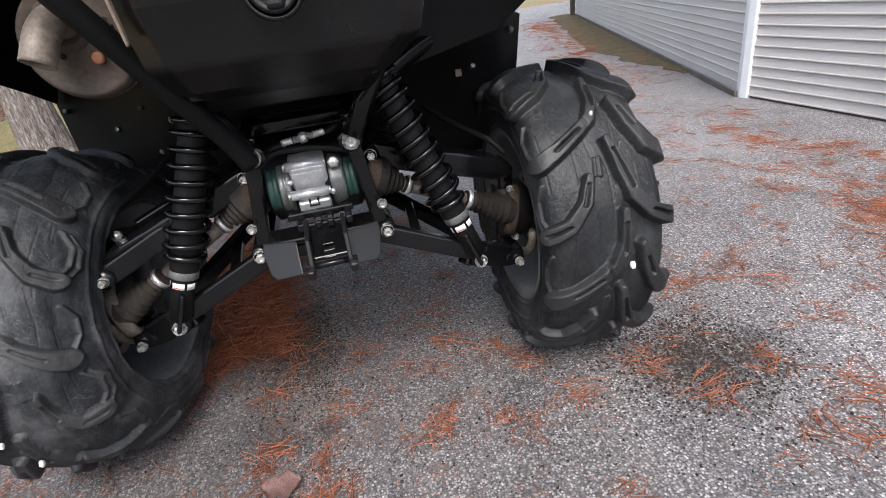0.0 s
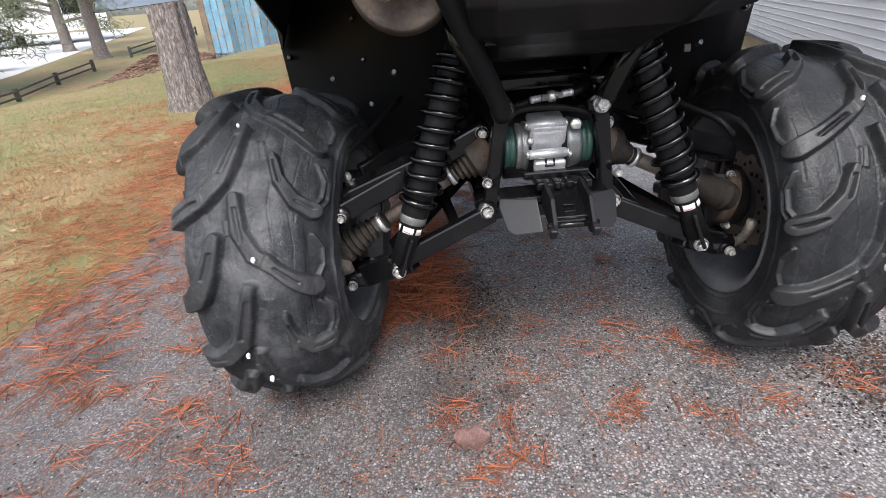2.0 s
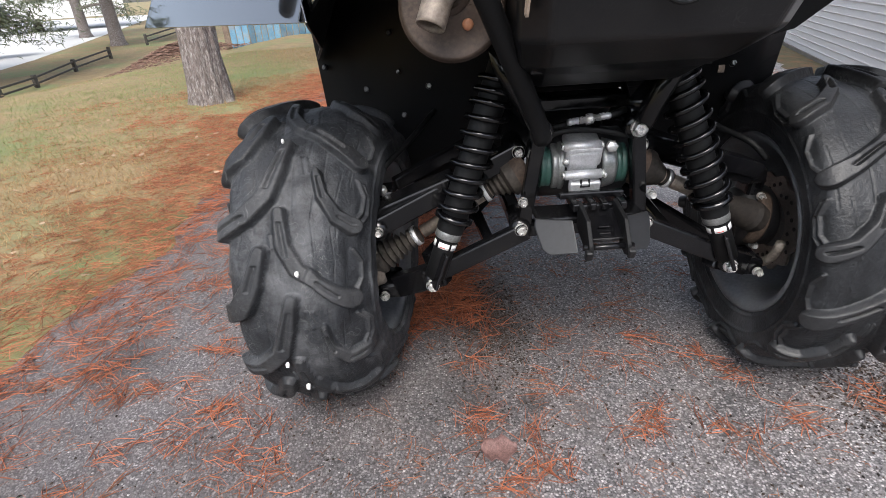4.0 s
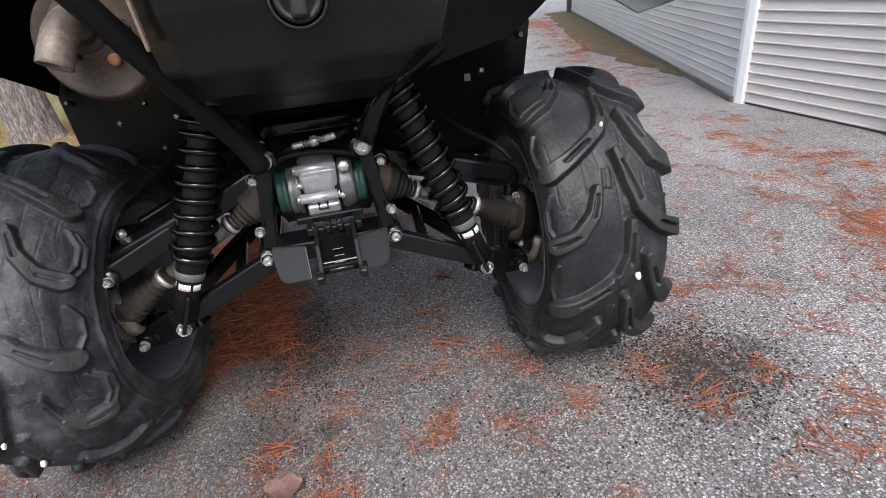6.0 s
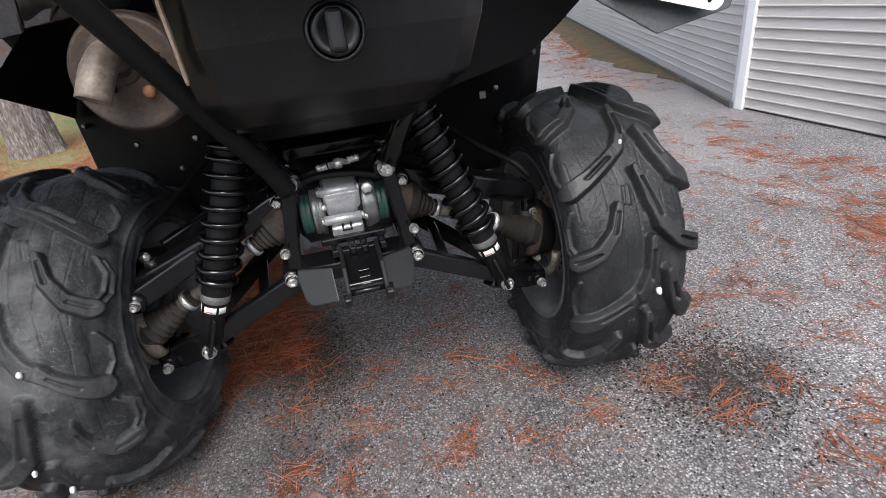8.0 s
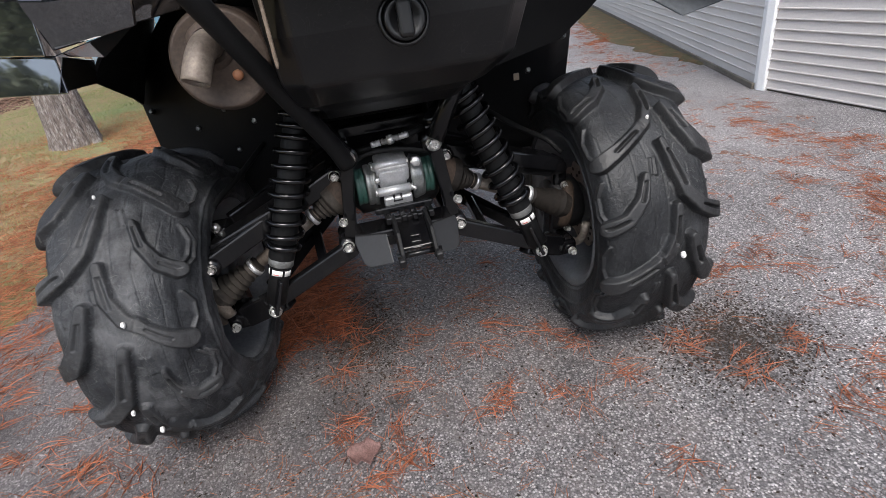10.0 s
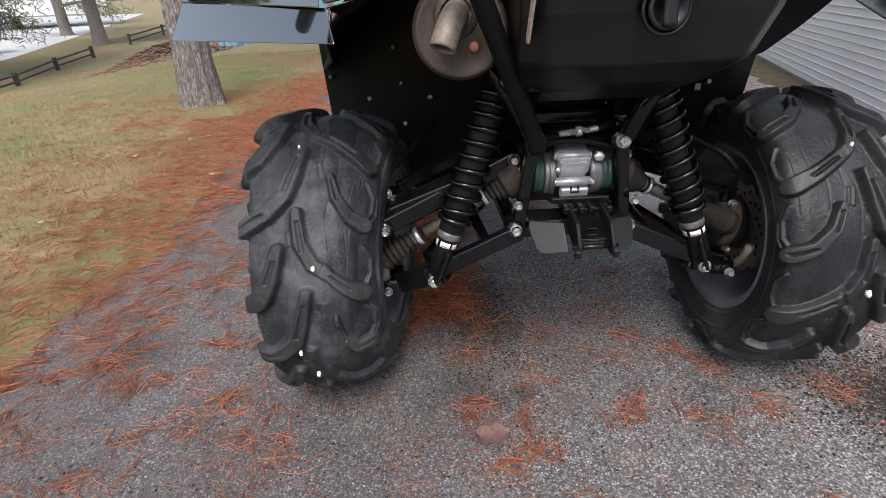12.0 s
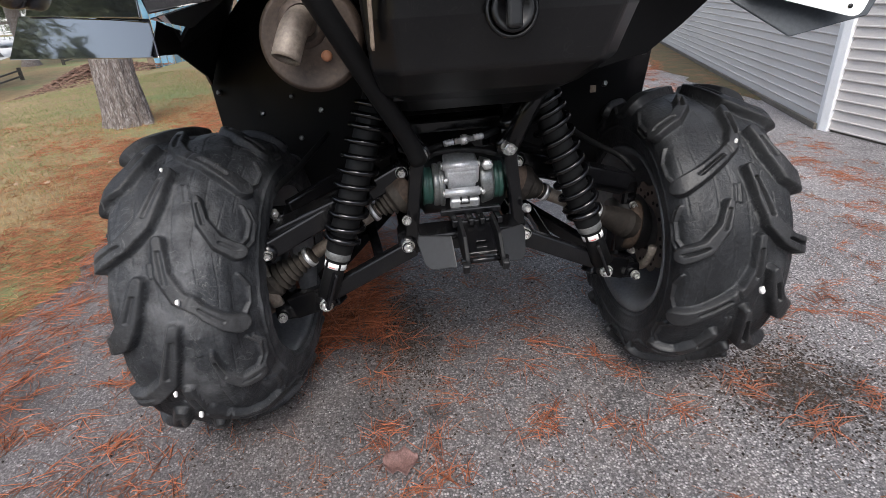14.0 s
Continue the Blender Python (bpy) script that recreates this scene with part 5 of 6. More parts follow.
facet("side_panel", [(-0.312, -0.120, 0.838), (-0.296, -0.150, 0.875), (-0.277, -0.140, 0.916), (-0.161, -0.080, 0.903), (-0.211, -0.070, 0.848), (-0.264, -0.090, 0.849)], GLOSS, fend)
shell("inner_skirt", [[(-0.411, -0.005, 0.796), (-0.440, 0.010, 0.765), (-0.464, 0.24, 0.703), (-0.516, 0.452, 0.660)],
                      [(-0.36, -0.03, 0.83), (-0.39, 0.02, 0.83), (-0.42, 0.24, 0.80), (-0.48, 0.46, 0.75)],
                      [(-0.30, -0.03, 0.89), (-0.33, 0.02, 0.90), (-0.36, 0.24, 0.89), (-0.44, 0.47, 0.82)]], 0.005, PLASTIC, fend, smooth=False)
turned("tail_lamp", [(0.030, -0.030), (0.036, -0.028), (0.038, 0.0), (0.036, 0.004), (0.030, 0.009), (0.016, 0.013), (0, 0.014)], (-0.682, 0.090, 0.876), (-0.15, -1, 0.1), LENS, fend, "round smoked tail lamp", n=36)
tube("rack_bar", curve_points([(-0.72, -0.08, 0.915), (-0.58, -0.10, 0.91), (-0.45, -0.10, 0.905), (-0.38, -0.10, 0.925), (-0.30, -0.12, 0.96)], 6), 0.014, PLASTIC, label="black tubular rack bar")

# ---- right fender tip with the number plate on its bracket ----
brk = tagged(new("plate_bracket"), "dark faceted bracket carrying a white number plate")
brk.parent = atv
facet("bracket_panel", [(0.405, 0.0, 0.815), (0.530, -0.084, 0.731), (0.640, -0.10, 0.755), (0.665, -0.09, 0.80), (0.62, -0.06, 0.90), (0.42, 0.0, 0.90)], SLATE, brk, 0.012)
PLATE_O = Vector((0.462, -0.064, 0.798)); PLATE_X = Vector((0.146, -0.066, -0.046)).normalized(); PLATE_Z = Vector((0.03, 0.05, 1.0)).normalized()
PLATE_Z = (PLATE_Z - PLATE_X * PLATE_Z.dot(PLATE_X)).normalized(); PLATE_N = PLATE_X.cross(PLATE_Z)
if PLATE_N.y > 0:
    PLATE_N = -PLATE_N
pw, ph, rc = 0.158, 0.10, 0.014
outline = []
for cx, cz, a0 in ((rc, rc, math.pi), (pw - rc, rc, 1.5 * math.pi), (pw - rc, ph - rc, 0), (rc, ph - rc, 0.5 * math.pi)):
    for k in range(5):
        a = a0 + k * math.pi / 8
        outline.append(PLATE_O + PLATE_X * (cx + rc * math.cos(a)) + PLATE_Z * (cz + rc * math.sin(a)))
facet("number_plate", outline, TRIM, brk, 0.0015, -PLATE_N, 0.0, "white number plate with green bars")
for k in range(5):
    o = PLATE_O + PLATE_X * (0.020 + k * 0.0255) + PLATE_Z * 0.030 + PLATE_N * 0.0003
    facet("plate_bar", [o, o + PLATE_X * 0.018, o + PLATE_X * 0.018 + PLATE_Z * 0.045, o + PLATE_Z * 0.045], TEAL, brk, 0.0012, PLATE_N, 0.0)
for u in (0.024, 0.138):
    turned("plate_screw_hole", [(0, 0), (0.0032, 0), (0.0032, 0.001), (0, 0.001)], PLATE_O + PLATE_X * u + PLATE_Z * 0.013 + PLATE_N * 0.0004, PLATE_N, CASTING, brk, n=12)
facet("fender_underside", [(0.20, 0.10, 0.66), (0.385, 0.10, 0.700), (0.445, 0.10, 0.745), (0.49, 0.10, 0.785), (0.56, 0.09, 0.86), (0.56, 0.09, 0.90), (0.20, 0.06, 0.90)],
      PLASTIC, atv, 0.006, (0, 1, 0), 0.002, "black plastic fender underside")

# ---- needles, leaves and grass ----
rng = np.random.default_rng(7)


def strip_mesh(name, pos, heading, length, width, lift, droop, mat, label, category):
    """Many thin three-sided blades, each bent once, in one mesh."""
    n = len(pos)
    d = np.stack([np.cos(heading), np.sin(heading), np.zeros(n)], -1)
    s = np.stack([-np.sin(heading), np.cos(heading), np.zeros(n)], -1)
    up = np.array([0, 0, 1.0])
    bend = rng.normal(0, 0.20, n)[:, None]
    mid = pos + d * (length / 2)[:, None] + s * bend * (length / 2)[:, None] + up * (lift[:, None] * 0.6)
    end = pos + d * length[:, None] + s * bend * 0.4 * length[:, None] + up * (lift[:, None] * droop[:, None])
    w = width[:, None]
    rings = [np.stack([p + s * w * f, p - s * w * f, p + up * w * 1.6 * f], 1) for p, f in ((pos, 1.0), (mid, 0.9), (end, 0.3))]
    v = np.concatenate(rings, 1)
    base = (np.arange(n) * 9)[:, None, None]
    quads = []
    for r in (0, 3):
        for a, b in ((0, 1), (1, 2), (2, 0)):
            quads.append([r + a, r + b, r + 3 + b, r + 3 + a])
    q = (base + np.array(quads)[None]).reshape(-1, 4)
    me = bpy.data.meshes.new(name)
    vs = v.reshape(-1, 3)
    me.vertices.add(len(vs)); me.vertices.foreach_set("co", vs.ravel())
    me.loops.add(q.size); me.loops.foreach_set("vertex_index", q.ravel())
    me.polygons.add(len(q)); me.polygons.foreach_set("loop_start", np.arange(len(q)) * 4)
    me.materials.append(mat)
    me.update(calc_edges=True)
    return tagged(new(name, me), label, category, kind="stuff")


def litter(name, centres, mat, label, z0=0.0, size=(0.05, 0.125), thick=(0.0005, 0.0010), along=None):
    """Centres: x, y, spread, how many, heap height. Needles lie in tufts that share a heading."""
    P, H, Ln, Lf = [], [], [], []
    for x, y, spread, count, heap in centres:
        left = int(count)
        while left > 0:
            c = min(left, int(rng.integers(2, 7)))
            left -= c
            main = rng.uniform(0, 6.28) if along is None else along + rng.normal(0, 0.45) + math.pi * rng.integers(0, 2)
            o = rng.normal(0, spread, 2) + (x, y)
            p = rng.normal(0, min(spread * 0.5, 0.012), (c, 2)) + o
            r = np.hypot(*(p - (x, y)).T) / max(spread, 1e-3)
            z = heap * np.exp(-(r / 1.1) ** 2) * rng.uniform(0.1, 1, c) + 0.0015
            P.append(np.c_[p, z + z0]); H.append(rng.normal(main, 0.5, c)); Ln.append(rng.uniform(*size, c)); Lf.append(np.abs(rng.normal(0, 0.005 + heap * 0.15, c)))
    P, H, Ln, Lf = (np.concatenate(a) for a in (P, H, Ln, Lf))
    n = len(P)
    return strip_mesh(name, P, H, Ln, rng.uniform(*thick, n), Lf, rng.uniform(0, 1, n), mat, label, "pine needles")


# the heap under the near-side suspension
heap = []
for _ in range(170):
    y = rng.uniform(0.33, 1.0)
    near = max(0.0, 1 - (y - 0.25) / 0.5)
    x = rng.uniform(-0.44 + 0.06 * near, -0.215 - 0.03 * wobble(5, y, 9.0))
    heap.append((x, y, 0.022, 20, 0.030 + 0.022 * math.sin(math.pi * min(1.0, max(0.0, (x + 0.44) / 0.27)))))
heap += [(-0.16, 0.30, 0.016, 24, 0.012), (-0.20, 0.36, 0.02, 40, 0.015), (-0.34, 0.28, 0.02, 40, 0.012), (-0.38, 0.26, 0.02, 24, 0.010), (-0.30, 1.15, 0.14, 260, 0.01), (0.12, 1.0, 0.18, 180, 0.004), (-0.45, 0.9, 0.1, 160, 0.02)]
litter("needle_heap", heap, NEEDLE, "heap of orange pine needles under the suspension", 0.0, (0.06, 0.12), (0.0008, 0.0013))
# clumps on the open asphalt: place, how many needles
CLUMPS_NEAR = [(-0.20, -0.07, 60), (-0.10, -0.11, 34), (-0.14, -0.22, 44), (-0.07, -0.21, 26), (0.12, -0.12, 40), (0.15, -0.07, 24), (0.27, -0.16, 26), (0.13, 0.08, 24), (0.04, 0.18, 16),
               (0.32, 0.09, 30), (0.37, 0.02, 28), (-0.21, 0.13, 24), (-0.13, 0.24, 22), (0.42, -0.12, 26), (0.43, -0.37, 20), (0.20, 0.18, 20), (-0.03, 0.04, 16), (0.68, -0.19, 46), (0.61, -0.08, 26), (0.84, -0.16, 34)]
CLUMPS_FAR = [(-0.76, -0.01, 44), (-0.84, 0.23, 34), (-0.80, -0.04, 22), (-1.02, 0.10, 34), (-1.09, 0.18, 30), (-1.18, 0.42, 40), (-0.96, 0.55, 60), (-0.87, -0.06, 30), (-1.12, 0.19, 26), (-0.71, -0.12, 16),
              (0.93, -0.30, 40), (0.79, -0.35, 30), (0.84, -0.42, 30), (0.84, 0.15, 30), (0.92, 0.18, 30), (1.08, 0.22, 34), (1.05, 0.10, 26), (1.06, -0.08, 26), (1.53, 0.60, 34), (0.99, 0.18, 26), (1.89, 1.32, 40), (1.60, 0.80, 24)]
clumps = [(x, y, 0.020, 0.9 * k, 0.008) for x, y, k in CLUMPS_NEAR] + [(x, y, 0.028, 0.9 * k, 0.006) for x, y, k in CLUMPS_FAR]
for _ in range(150):
    x, y = rng.uniform(-1.3, 2.3), rng.uniform(-0.6, 2.4)
    clumps.append((x, y, rng.uniform(0.015, 0.05), rng.integers(3, 11), 0.002))
for _ in range(100):
    x, y = rng.uniform(-1.35, -0.6), rng.uniform(-0.4, 1.8)
    clumps.append((x, y, rng.uniform(0.02, 0.06), rng.integers(6, 20), 0.003))
litter("scattered_needles", clumps, NEEDLE, "orange pine needles scattered over the driveway", 0.0, (0.03, 0.075), (0.0006, 0.0011))
worn = [(rng.uniform(-1.3, 2.2), rng.uniform(-0.6, 2.2), rng.uniform(0.02, 0.06), rng.integers(4, 14), 0.002) for _ in range(190)]
litter("faded_needles", worn, OLDNEEDLE, "faded brown pine needles scattered over the driveway", 0.0, (0.03, 0.08), (0.0005, 0.0009))
bits = [(rng.uniform(-1.3, 2.0), rng.uniform(-0.6, 1.6), 0.05, rng.integers(6, 16), 0.002) for _ in range(420)]
bits += [(rng.uniform(-1.3, 0.3), rng.uniform(-0.5, 1.2), 0.035, rng.integers(8, 20), 0.002) for _ in range(260)]
litter("needle_bits", bits, OLDNEEDLE, "broken bits of pine needle strewn over the asphalt", 0.0, (0.008, 0.028), (0.0004, 0.0007))
drift, thin, band = [], [], []
for k in range(170):
    y = -0.9 + 6.4 * k / 170
    band.append((lawn_edge(y) + rng.normal(0.05, 0.08), y, 0.045, rng.integers(12, 40), 0.010))
for k in range(60):
    y = rng.uniform(1.3, 4.5)
    band.append((lawn_edge(y) + abs(rng.normal(0.1, 0.16)), y, 0.05, rng.integers(14, 40), 0.006))
litter("needle_band", band, NEEDLE, "band of orange pine needles along the edge of the drive", 0.004, (0.04, 0.10), (0.0007, 0.0012))
for k in range(180):
    y = rng.uniform(-0.6, 5.5)
    drift.append((lawn_edge(y) - 0.05 - abs(rng.normal(0.0, 0.30)), y, rng.uniform(0.05, 0.12), rng.integers(14, 40), 0.010))
for k in range(640):
    y = rng.uniform(-0.8, 5.0)
    thin.append((lawn_edge(y) - abs(rng.normal(0.25, 0.6)), y, rng.uniform(0.06, 0.14), rng.integers(14, 36), 0.010))
litter("weathered_drift", thin, OLDNEEDLE, "weathered needles thinning out over the lawn", 0.006, (0.03, 0.08))
for k in range(70):
    a, r = rng.uniform(0, 6.28), rng.uniform(0.3, 1.3)
    drift.append((-2.0 + r * math.cos(a), 3.6 + r * math.sin(a), 0.15, 60, 0.01))
litter("needle_drift", drift, NEEDLE, "drift of orange pine needles along the lawn edge", 0.004)
wallrun = []
for k in range(110):
    s = rng.uniform(0.6, 7.5)
    p = CORNER + LEFT * s + Vector((-LEFT.y, LEFT.x, 0)) * (0.50 + rng.normal(0, 0.14) + 0.04 * s)
    wallrun.append((p.x, p.y, rng.uniform(0.04, 0.12), rng.integers(30, 70), 0.006))
for k in range(20):
    f = rng.uniform(0, 1)
    x, y = 1.90 + 0.20 * f + rng.normal(0, 0.05), 1.15 - 0.65 * f + rng.normal(0, 0.05)
    wallrun.append((x, y, rng.uniform(0.03, 0.07), rng.integers(14, 34), 0.003))
for k in range(26):
    f = rng.uniform(0, 1)
    wallrun.append((1.80 - 0.34 * f + rng.normal(0, 0.04), 0.52 - 0.55 * f + rng.normal(0, 0.04), rng.uniform(0.03, 0.06), rng.integers(16, 36), 0.004))
for k in range(30):
    x, y = rng.uniform(1.2, 2.3), rng.uniform(-0.2, 1.6)
    wallrun.append((x, y, rng.uniform(0.02, 0.06), rng.integers(8, 24), 0.003))
litter("needle_streak", wallrun, NEEDLE, "streaks of orange pine needles near the garage wall", 0.0, (0.03, 0.07))

n = 85000
gy = rng.uniform(-1.0, 8.0, n); gx = np.array([lawn_edge(q) for q in gy]) - 0.05 - np.abs(rng.normal(0, 1.9, n))
patch = np.array([wobble(a, b, 0.8, 5.0) for a, b in zip(gx, gy)])
keep = ((patch + rng.normal(0, 0.35, n)) > -0.35) 
gx, gy = gx[keep], gy[keep]
gz = np.array([ground_height(a, b) for a, b in zip(gx, gy)])
n = len(gx)
green = np.array([wobble(p, q, 0.45, 9.0) for p, q in zip(gx, gy)]) + 0.16 * (-gx - 2.6) + rng.normal(0, 0.25, n) > 0
for nm, sel, mat, lab in (("grass", green, GRASS, "short green autumn grass blades"), ("dry_grass", ~green, STRAW, "straw coloured dry grass blades near the drive")):
    k = int(sel.sum())
    strip_mesh(nm, np.c_[gx, gy, gz][sel], rng.uniform(0, 6.28, k), rng.uniform(0.008, 0.024, k), rng.uniform(0.0007, 0.0014, k), rng.uniform(0.008, 0.024, k), rng.uniform(0.9, 1.5, k), mat, lab, "grass")


def flakes(name, pts, size, mat, label, category):
    verts, faces = [], []
    for p, s in zip(pts, size):
        a = rng.uniform(0, 6.28)
        c, q = math.cos(a), math.sin(a)
        i = len(verts)
        for u, v, w in ((-1, 0, 0.1), (-0.3, 0.45, 0.25), (0.4, 0.4, 0.05), (1, 0, 0.3), (0.4, -0.4, 0.15), (-0.3, -0.45, 0.0)):
            verts.append((p[0] + s * (u * c - v * q), p[1] + s * (u * q + v * c), p[2] + s * w + 0.003))
        faces.append(tuple(range(i, i + 6)))
    return tagged(raw(name, verts, faces, mat, smooth=False), label, category, kind="stuff")


lp = np.c_[-1.3 - np.abs(rng.normal(0, 2.0, 260)), rng.uniform(-0.5, 8, 260)]
flakes("dry_leaves", [(a, b, max(0, ground_height(a, b)) + 0.01) for a, b in lp], rng.uniform(0.008, 0.025, 260), DRYLEAF, "small dry leaves strewn over the lawn", "leaves")


def chips(name, count, region, size, label):
    """Stone chips lying proud of the asphalt."""
    verts, faces = [], []
    base = [(1, 0, -0.3), (0.2, 0.9, -0.3), (-0.9, 0.4, -0.3), (-0.6, -0.8, -0.3), (0.5, -0.8, -0.3), (0.1, 0.1, 0.7)]
    for _ in range(count):
        x, y = rng.uniform(region[0], region[1]), rng.uniform(region[2], region[3])
        s, a = rng.uniform(*size), rng.uniform(0, 6.28)
        i = len(verts)
        for u, v, w in base:
            j = rng.uniform(0.75, 1.25)
            verts.append((x + s * j * (u * math.cos(a) - v * math.sin(a)), y + s * j * (u * math.sin(a) + v * math.cos(a)), 0.001 + s * 0.6 * (w + 0.3)))
        faces += [(i, i + 1, i + 5), (i + 1, i + 2, i + 5), (i + 2, i + 3, i + 5), (i + 3, i + 4, i + 5), (i + 4, i, i + 5)]
    return tagged(raw(name, verts, faces, STONES, smooth=False), label, "gravel", kind="stuff")


chips("stone_chips", 3600, (-1.2, 1.7, -0.6, 1.1), (0.001, 0.0029), "pale stone chips proud of the worn asphalt")

def crumbs(name, count, mat, label):
    verts, faces = [], []
    for _ in range(count):
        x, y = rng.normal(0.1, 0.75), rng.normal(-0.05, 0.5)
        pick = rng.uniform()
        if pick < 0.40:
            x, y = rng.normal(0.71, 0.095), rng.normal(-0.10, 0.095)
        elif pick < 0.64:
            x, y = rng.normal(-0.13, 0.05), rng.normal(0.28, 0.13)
        s, k = 0.0008 + 0.0042 * rng.uniform() ** 1.6, rng.uniform(0, 6.28)
        i = len(verts)
        for u, v, w in ((1, 0, 0), (0, 0.6, 0), (-1, 0.1, 0), (-0.1, -0.7, 0), (0, 0, 0.6)):
            j = rng.uniform(0.7, 1.3)
            verts.append((x + s * j * (u * math.cos(k) - v * math.sin(k)), y + s * j * (u * math.sin(k) + v * math.cos(k)), 0.0012 + s * w))
        faces += [(i, i + 1, i + 4), (i + 1, i + 2, i + 4), (i + 2, i + 3, i + 4), (i + 3, i, i + 4)]
    return tagged(raw(name, verts, faces, mat, smooth=False), label, "debris", kind="stuff")


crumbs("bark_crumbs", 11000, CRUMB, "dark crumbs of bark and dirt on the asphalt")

# the curled dead leaf
leaf = thing("dead_leaf", "curled reddish brown dead leaf lying on the asphalt", "leaf")
rows = []
for i in range(9):
    u = i / 8 * 2 - 1
    wd = 0.030 * math.sqrt(max(0.02, 1 - u * u)) * (1 + 0.25 * math.sin(7 * u))
    rows.append([(-0.170 + 0.034 * u, -0.152 + wd * v, 0.006 + 0.010 * abs(v) ** 2 + 0.006 * u * u + 0.003 * math.sin(9 * u + 4 * v)) for v in np.linspace(-1, 1, 9)])
shell("blade", rows, 0.0012, LEAFM, leaf)
bm = bmesh.new()
sweep_into(bm, [(-0.208, -0.150, 0.010), (-0.225, -0.146, 0.006), (-0.236, -0.148, 0.004)], [0.0014, 0.001, 0.0007], 6)
part("stalk", bm, LEAFM, leaf)

# ---- across the lawn: fence, mulch bed, plank shed, road, far trees ----
fence = thing("fence", "dark stained two-rail post fence along the far lawn", "fence")
near_run = [(Vector((-8.67, 9.98, -0.80)), 0.60), (Vector((-9.25, 11.92, -0.86)), 0.63), (Vector((-10.01, 14.72, -0.86)), 0.72), (Vector((-10.69, 17.84, -0.86)), 0.80)]
far_run = [(Vector((-11.76, 22.7, -0.86)), 0.92), (Vector((-12.83, 28.5, -0.86)), 1.05), (Vector((-14.6, 38.0, -0.86)), 1.2)]
for run in (near_run, far_run):
    for p, up in run:
        bm = bmesh.new()
        box_into(bm, p + Vector((0, 0, 0.20 * up)), (0.09, 0.09, 0.56 * up), None, 0.012)
        part("post", bm, FENCE, fence)
    for (a, ua), (b, ub) in zip(run, run[1:]):
        for z in (0.17, 0.38):
            beam("rail", a + Vector((0, 0, z * ua)), b + Vector((0, 0, z * ub)), 0.035, 0.065 * ua, FENCE, fence)

# leaf mulch mound
mp = rng.normal(0, 1, (4200, 2)) * (0.40, 0.42)
pts = []
for a, b in mp:
    r2 = (a / 0.75) ** 2 + (b / 0.7) ** 2
    x, y = -4.95 + 1.0 * a + 0.3 * b, 9.9 + 1.2 * b
    pts.append((x, y, min(0, ground_height(x, y)) + 0.34 * math.exp(-r2 * 1.1) * rng.uniform(0.75, 1.0)))
flakes("mulch_mound", pts, rng.uniform(0.025, 0.06, len(pts)), MULCH, "low mound of brown leaf mulch on the lawn", "mulch")

shed = thing("plank_shed", "shed wall of faded blue and brown upright planks", "shed")
for k in range(25):
    bm = bmesh.new()
    x = -4.30 + k * 0.125
    box_into(bm, (x, 10.75 + 0.25 * (k / 18), 0.68 + 0.01 * math.sin(k * 3)), (0.112, 0.03, 2.3), None, 0.006)
    part("plank", bm, BROWNWOOD if k in (0, 14, 19) else BLUEWOOD, shed)
beam("backing", (-4.3, 10.8, 0.4), (-1.25, 11.12, 0.4), 0.03, 0.12, BROWNWOOD, shed)
beam("backing", (-4.3, 10.8, 1.6), (-1.25, 11.12, 1.6), 0.03, 0.12, BROWNWOOD, shed)
bm = bmesh.new()
slab_into(bm, [(-4.4, 10.7, 2.0), (-1.1, 11.05, 2.0), (-1.3, 13, 2.4), (-4.6, 13, 2.4)], 0.05, (0, 0, 1))
part("roof", bm, BROWNWOOD, shed)

road_pts = [(-11.0, 6.0), (-12.0, 12.0), (-14.0, 19.0), (-17.5, 29.0), (-24.0, 47.0), (-33, 72)]
verts, faces = [], []
for i, (a, b) in enumerate(road_pts):
    for k in range(9):
        verts.append((a - 3.2 * k - 0.2 * i * k, b + 1.0 * k, -0.83))
for i in range(len(road_pts) - 1):
    for k in range(8):
        q = i * 9 + k
        faces.append((q, q + 1, q + 10, q + 9))
tagged(raw("road", verts, faces, ROAD), "pale road beyond the fence", "road", kind="structure")


def far_tree(pos, height, reach, seed, label, leaves=2600, low=2.3, size=0.22):
    pos = (pos[0], pos[1], ground_height(pos[0], pos[1]))
    t = tree_trunk("far_tree", pos, 0.15 + 0.01 * height, height, (0.0, 0.0), label, seed, 14, 14)
    crown(t, limb_set(pos, low, height, 26, reach, seed + 1), seed + 2, leaves, 0.42, size)
    return t


far_tree((-13.4, 23.6, 0), 11.0, 3.6, 11, "mid-size pine with drooping branches beyond the fence", 26000, 1.3, 0.13)
far_tree((-12.6, 12.6, 0), 11.0, 3.6, 21, "mid-size pine with drooping branches beside the road", 34000, 1.0, 0.12)
far_tree((-19.0, 31.0, 0), 11.0, 4.6, 31, "tall pine across the road", 9000, 0.6, 0.16)
far_tree((-4.5, 30.0, 0), 10.0, 3.6, 41, "tall pine behind the plank shed", 2600)
far_tree((4.2, 26.0, 0), 10.0, 3.2, 51, "tall pine beyond the end of the driveway", 2200)
far_tree((-30.0, 44.0, 0), 13.0, 6.0, 61, "tall pine far across the road", 5000, 0.8, 0.2)
far_tree((-12.4, 8.4, 0), 9.5, 2.6, 71, "tall pine beside the lawn, mirrored in the fender", 7000, 0.2)

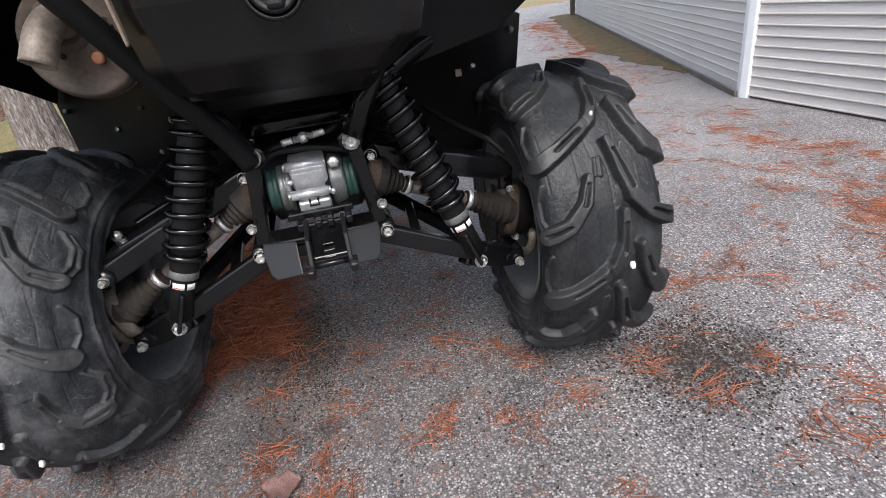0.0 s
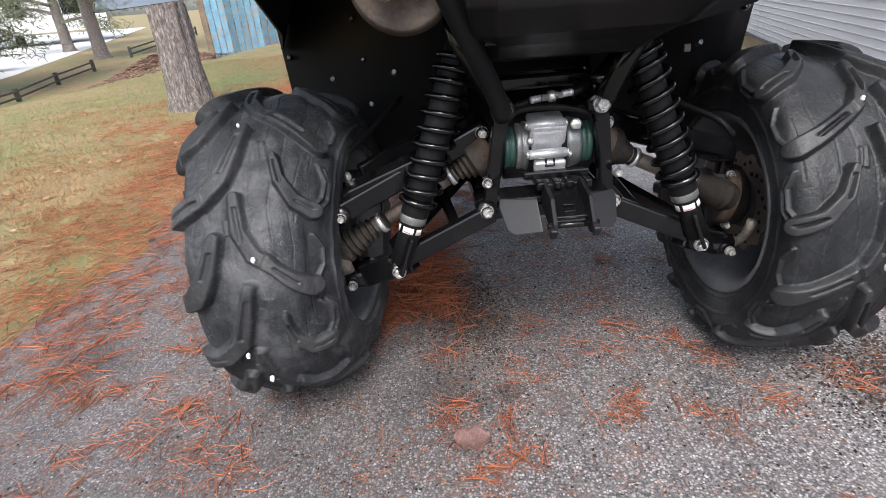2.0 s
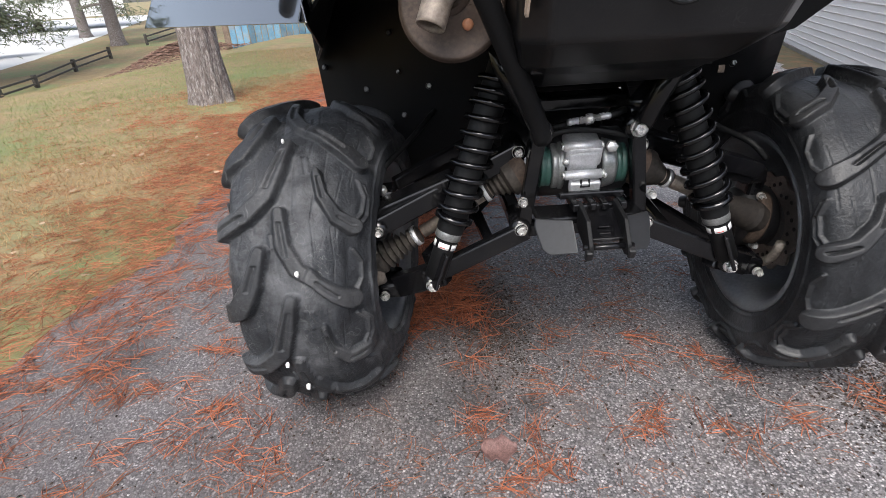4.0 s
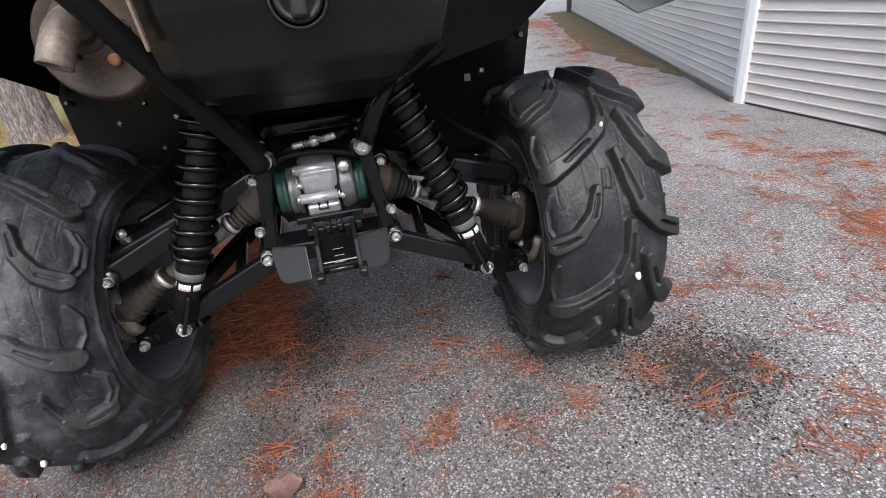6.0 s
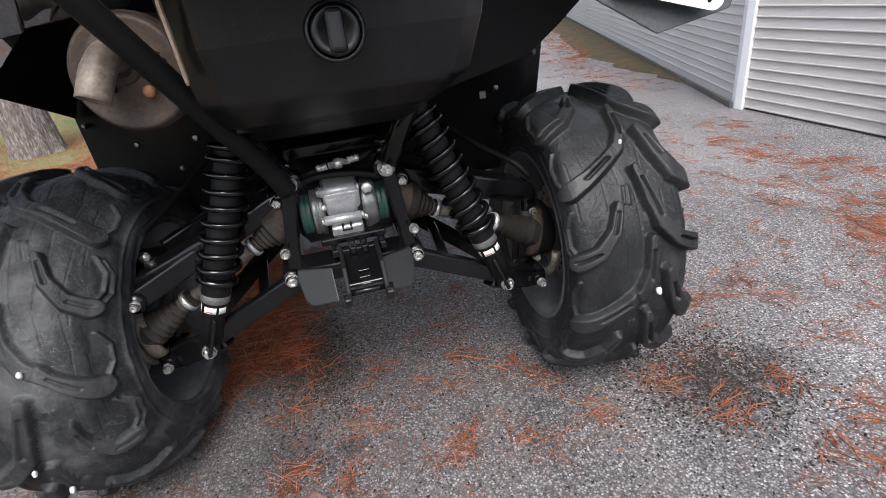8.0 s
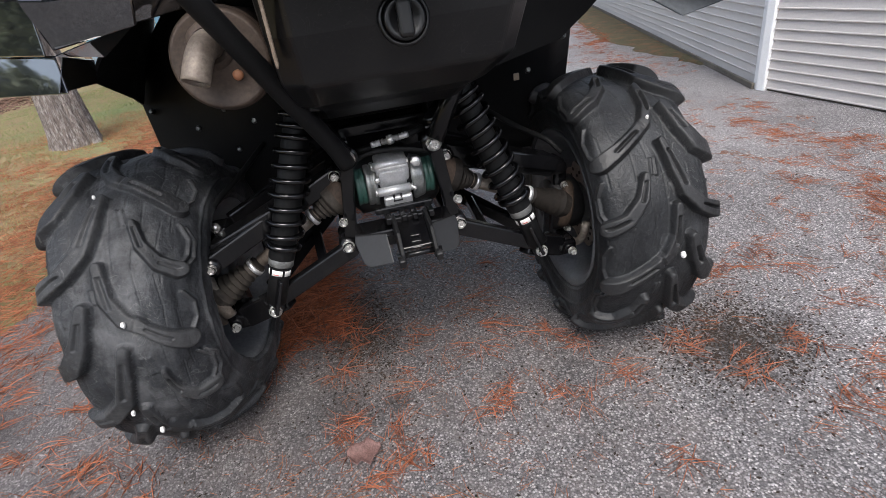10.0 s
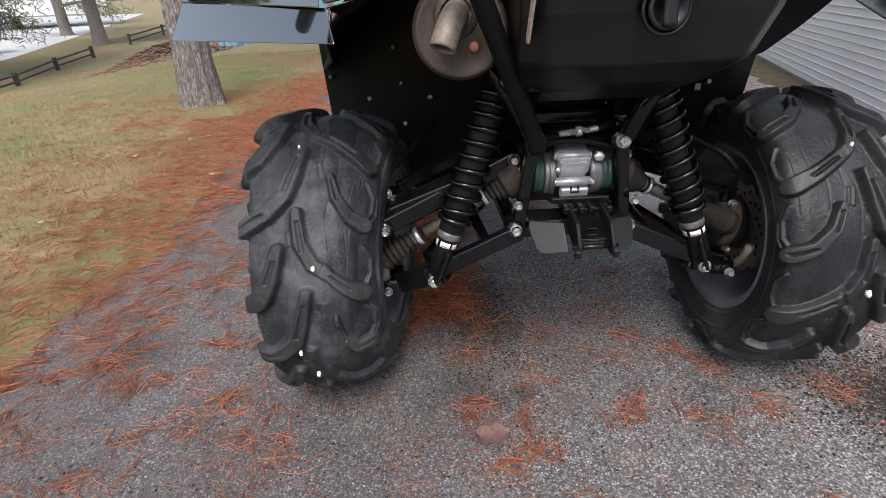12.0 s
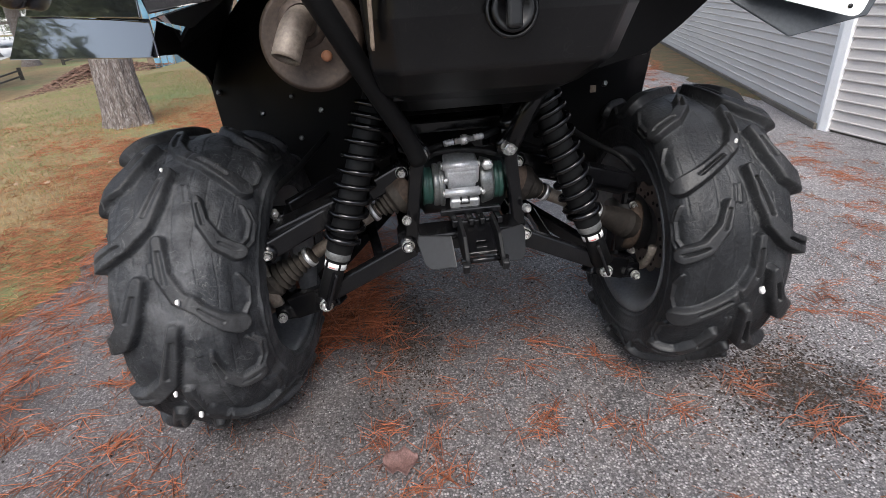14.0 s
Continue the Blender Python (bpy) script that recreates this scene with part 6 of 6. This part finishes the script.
# far woods to the side, seen only as a reflection
verts, faces = [], []
wr = random.Random(91)
for _ in range(15000):
    y = wr.uniform(16, 62)
    top = 14.5 + 2.6 * noise.noise(Vector((y * 0.16, 0.3, 0))) + 1.6 * noise.noise(Vector((y * 0.55, 2.0, 0)))
    z = -1.0 + (top + 1.0) * wr.random() ** 0.8
    p = Vector((-52 + wr.gauss(0, 2.0), y, z))
    u = Vector((wr.gauss(0, 1), wr.gauss(0, 1), wr.gauss(0, 0.6))).normalized() * wr.uniform(0.35, 0.9)
    v = u.orthogonal().normalized() * wr.uniform(0.25, 0.6)
    i = len(verts)
    verts += [p - u, p - v * 0.8, p + u, p + v]
    faces.append((i, i + 1, i + 2, i + 3))
tagged(raw("far_woods", verts, faces, FOLIAGE, smooth=False), "distant dark woods across the road", "woods", kind="stuff")

house = thing("far_house", "pale house with dark windows across the road", "house")
bm = bmesh.new(); box_into(bm, (-30, 42, 1.6), (14, 6, 3.2), Matrix.Rotation(0.5, 4, "Z"), 0.02)
part("wall", bm, PALE, house)
bm = bmesh.new()
slab_into(bm, [(-38, 36.5, 3.2), (-25, 43.5, 3.2), (-26.6, 46.4, 5.0), (-39.6, 39.4, 5.0)], 0.15, (0, 0, 1))
part("roof", bm, FENCE, house)
for k in range(4):
    bm = bmesh.new()
    c = Vector((-30, 42, 1.7)) + Matrix.Rotation(0.5, 3, "Z") @ Vector((-5 + k * 3.3, -3.0, 0))
    box_into(bm, c, (1.1, 0.08, 1.2), Matrix.Rotation(0.5, 4, "Z"), 0.01)
    part("window", bm, GLASS, house)


def car(pos, turn, label):
    root = thing("parked_car", label, "car")
    m = Matrix.Translation(pos) @ Matrix.Rotation(turn, 4, "Z")
    def ring(z, x0, x1, w):
        return [m @ Vector((x0, -w, z)), m @ Vector((x1, -w, z)), m @ Vector((x1, w, z)), m @ Vector((x0, w, z))]
    loft("body", [ring(0.3, -2.1, 2.1, 0.82), ring(0.6, -2.2, 2.2, 0.88), ring(0.88, -2.1, 2.0, 0.84)], CARPAINT, root, bevel=0.05)
    loft("cabin", [ring(0.88, -1.7, 1.1, 0.78), ring(1.40, -1.2, 0.4, 0.62)], GLASS, root, bevel=0.04)
    for x in (-1.35, 1.35):
        for y in (-0.84, 0.84):
            turned("car_wheel", [(0, -0.1), (0.3, -0.1), (0.33, -0.06), (0.33, 0.06), (0.3, 0.1), (0, 0.1)], m @ Vector((x, y, 0.33)), m.to_3x3() @ Vector((0, 1, 0)), RUBBER, root, n=20)


car((-17.0, 19.0, 0.02), 1.2, "grey parked car across the road")
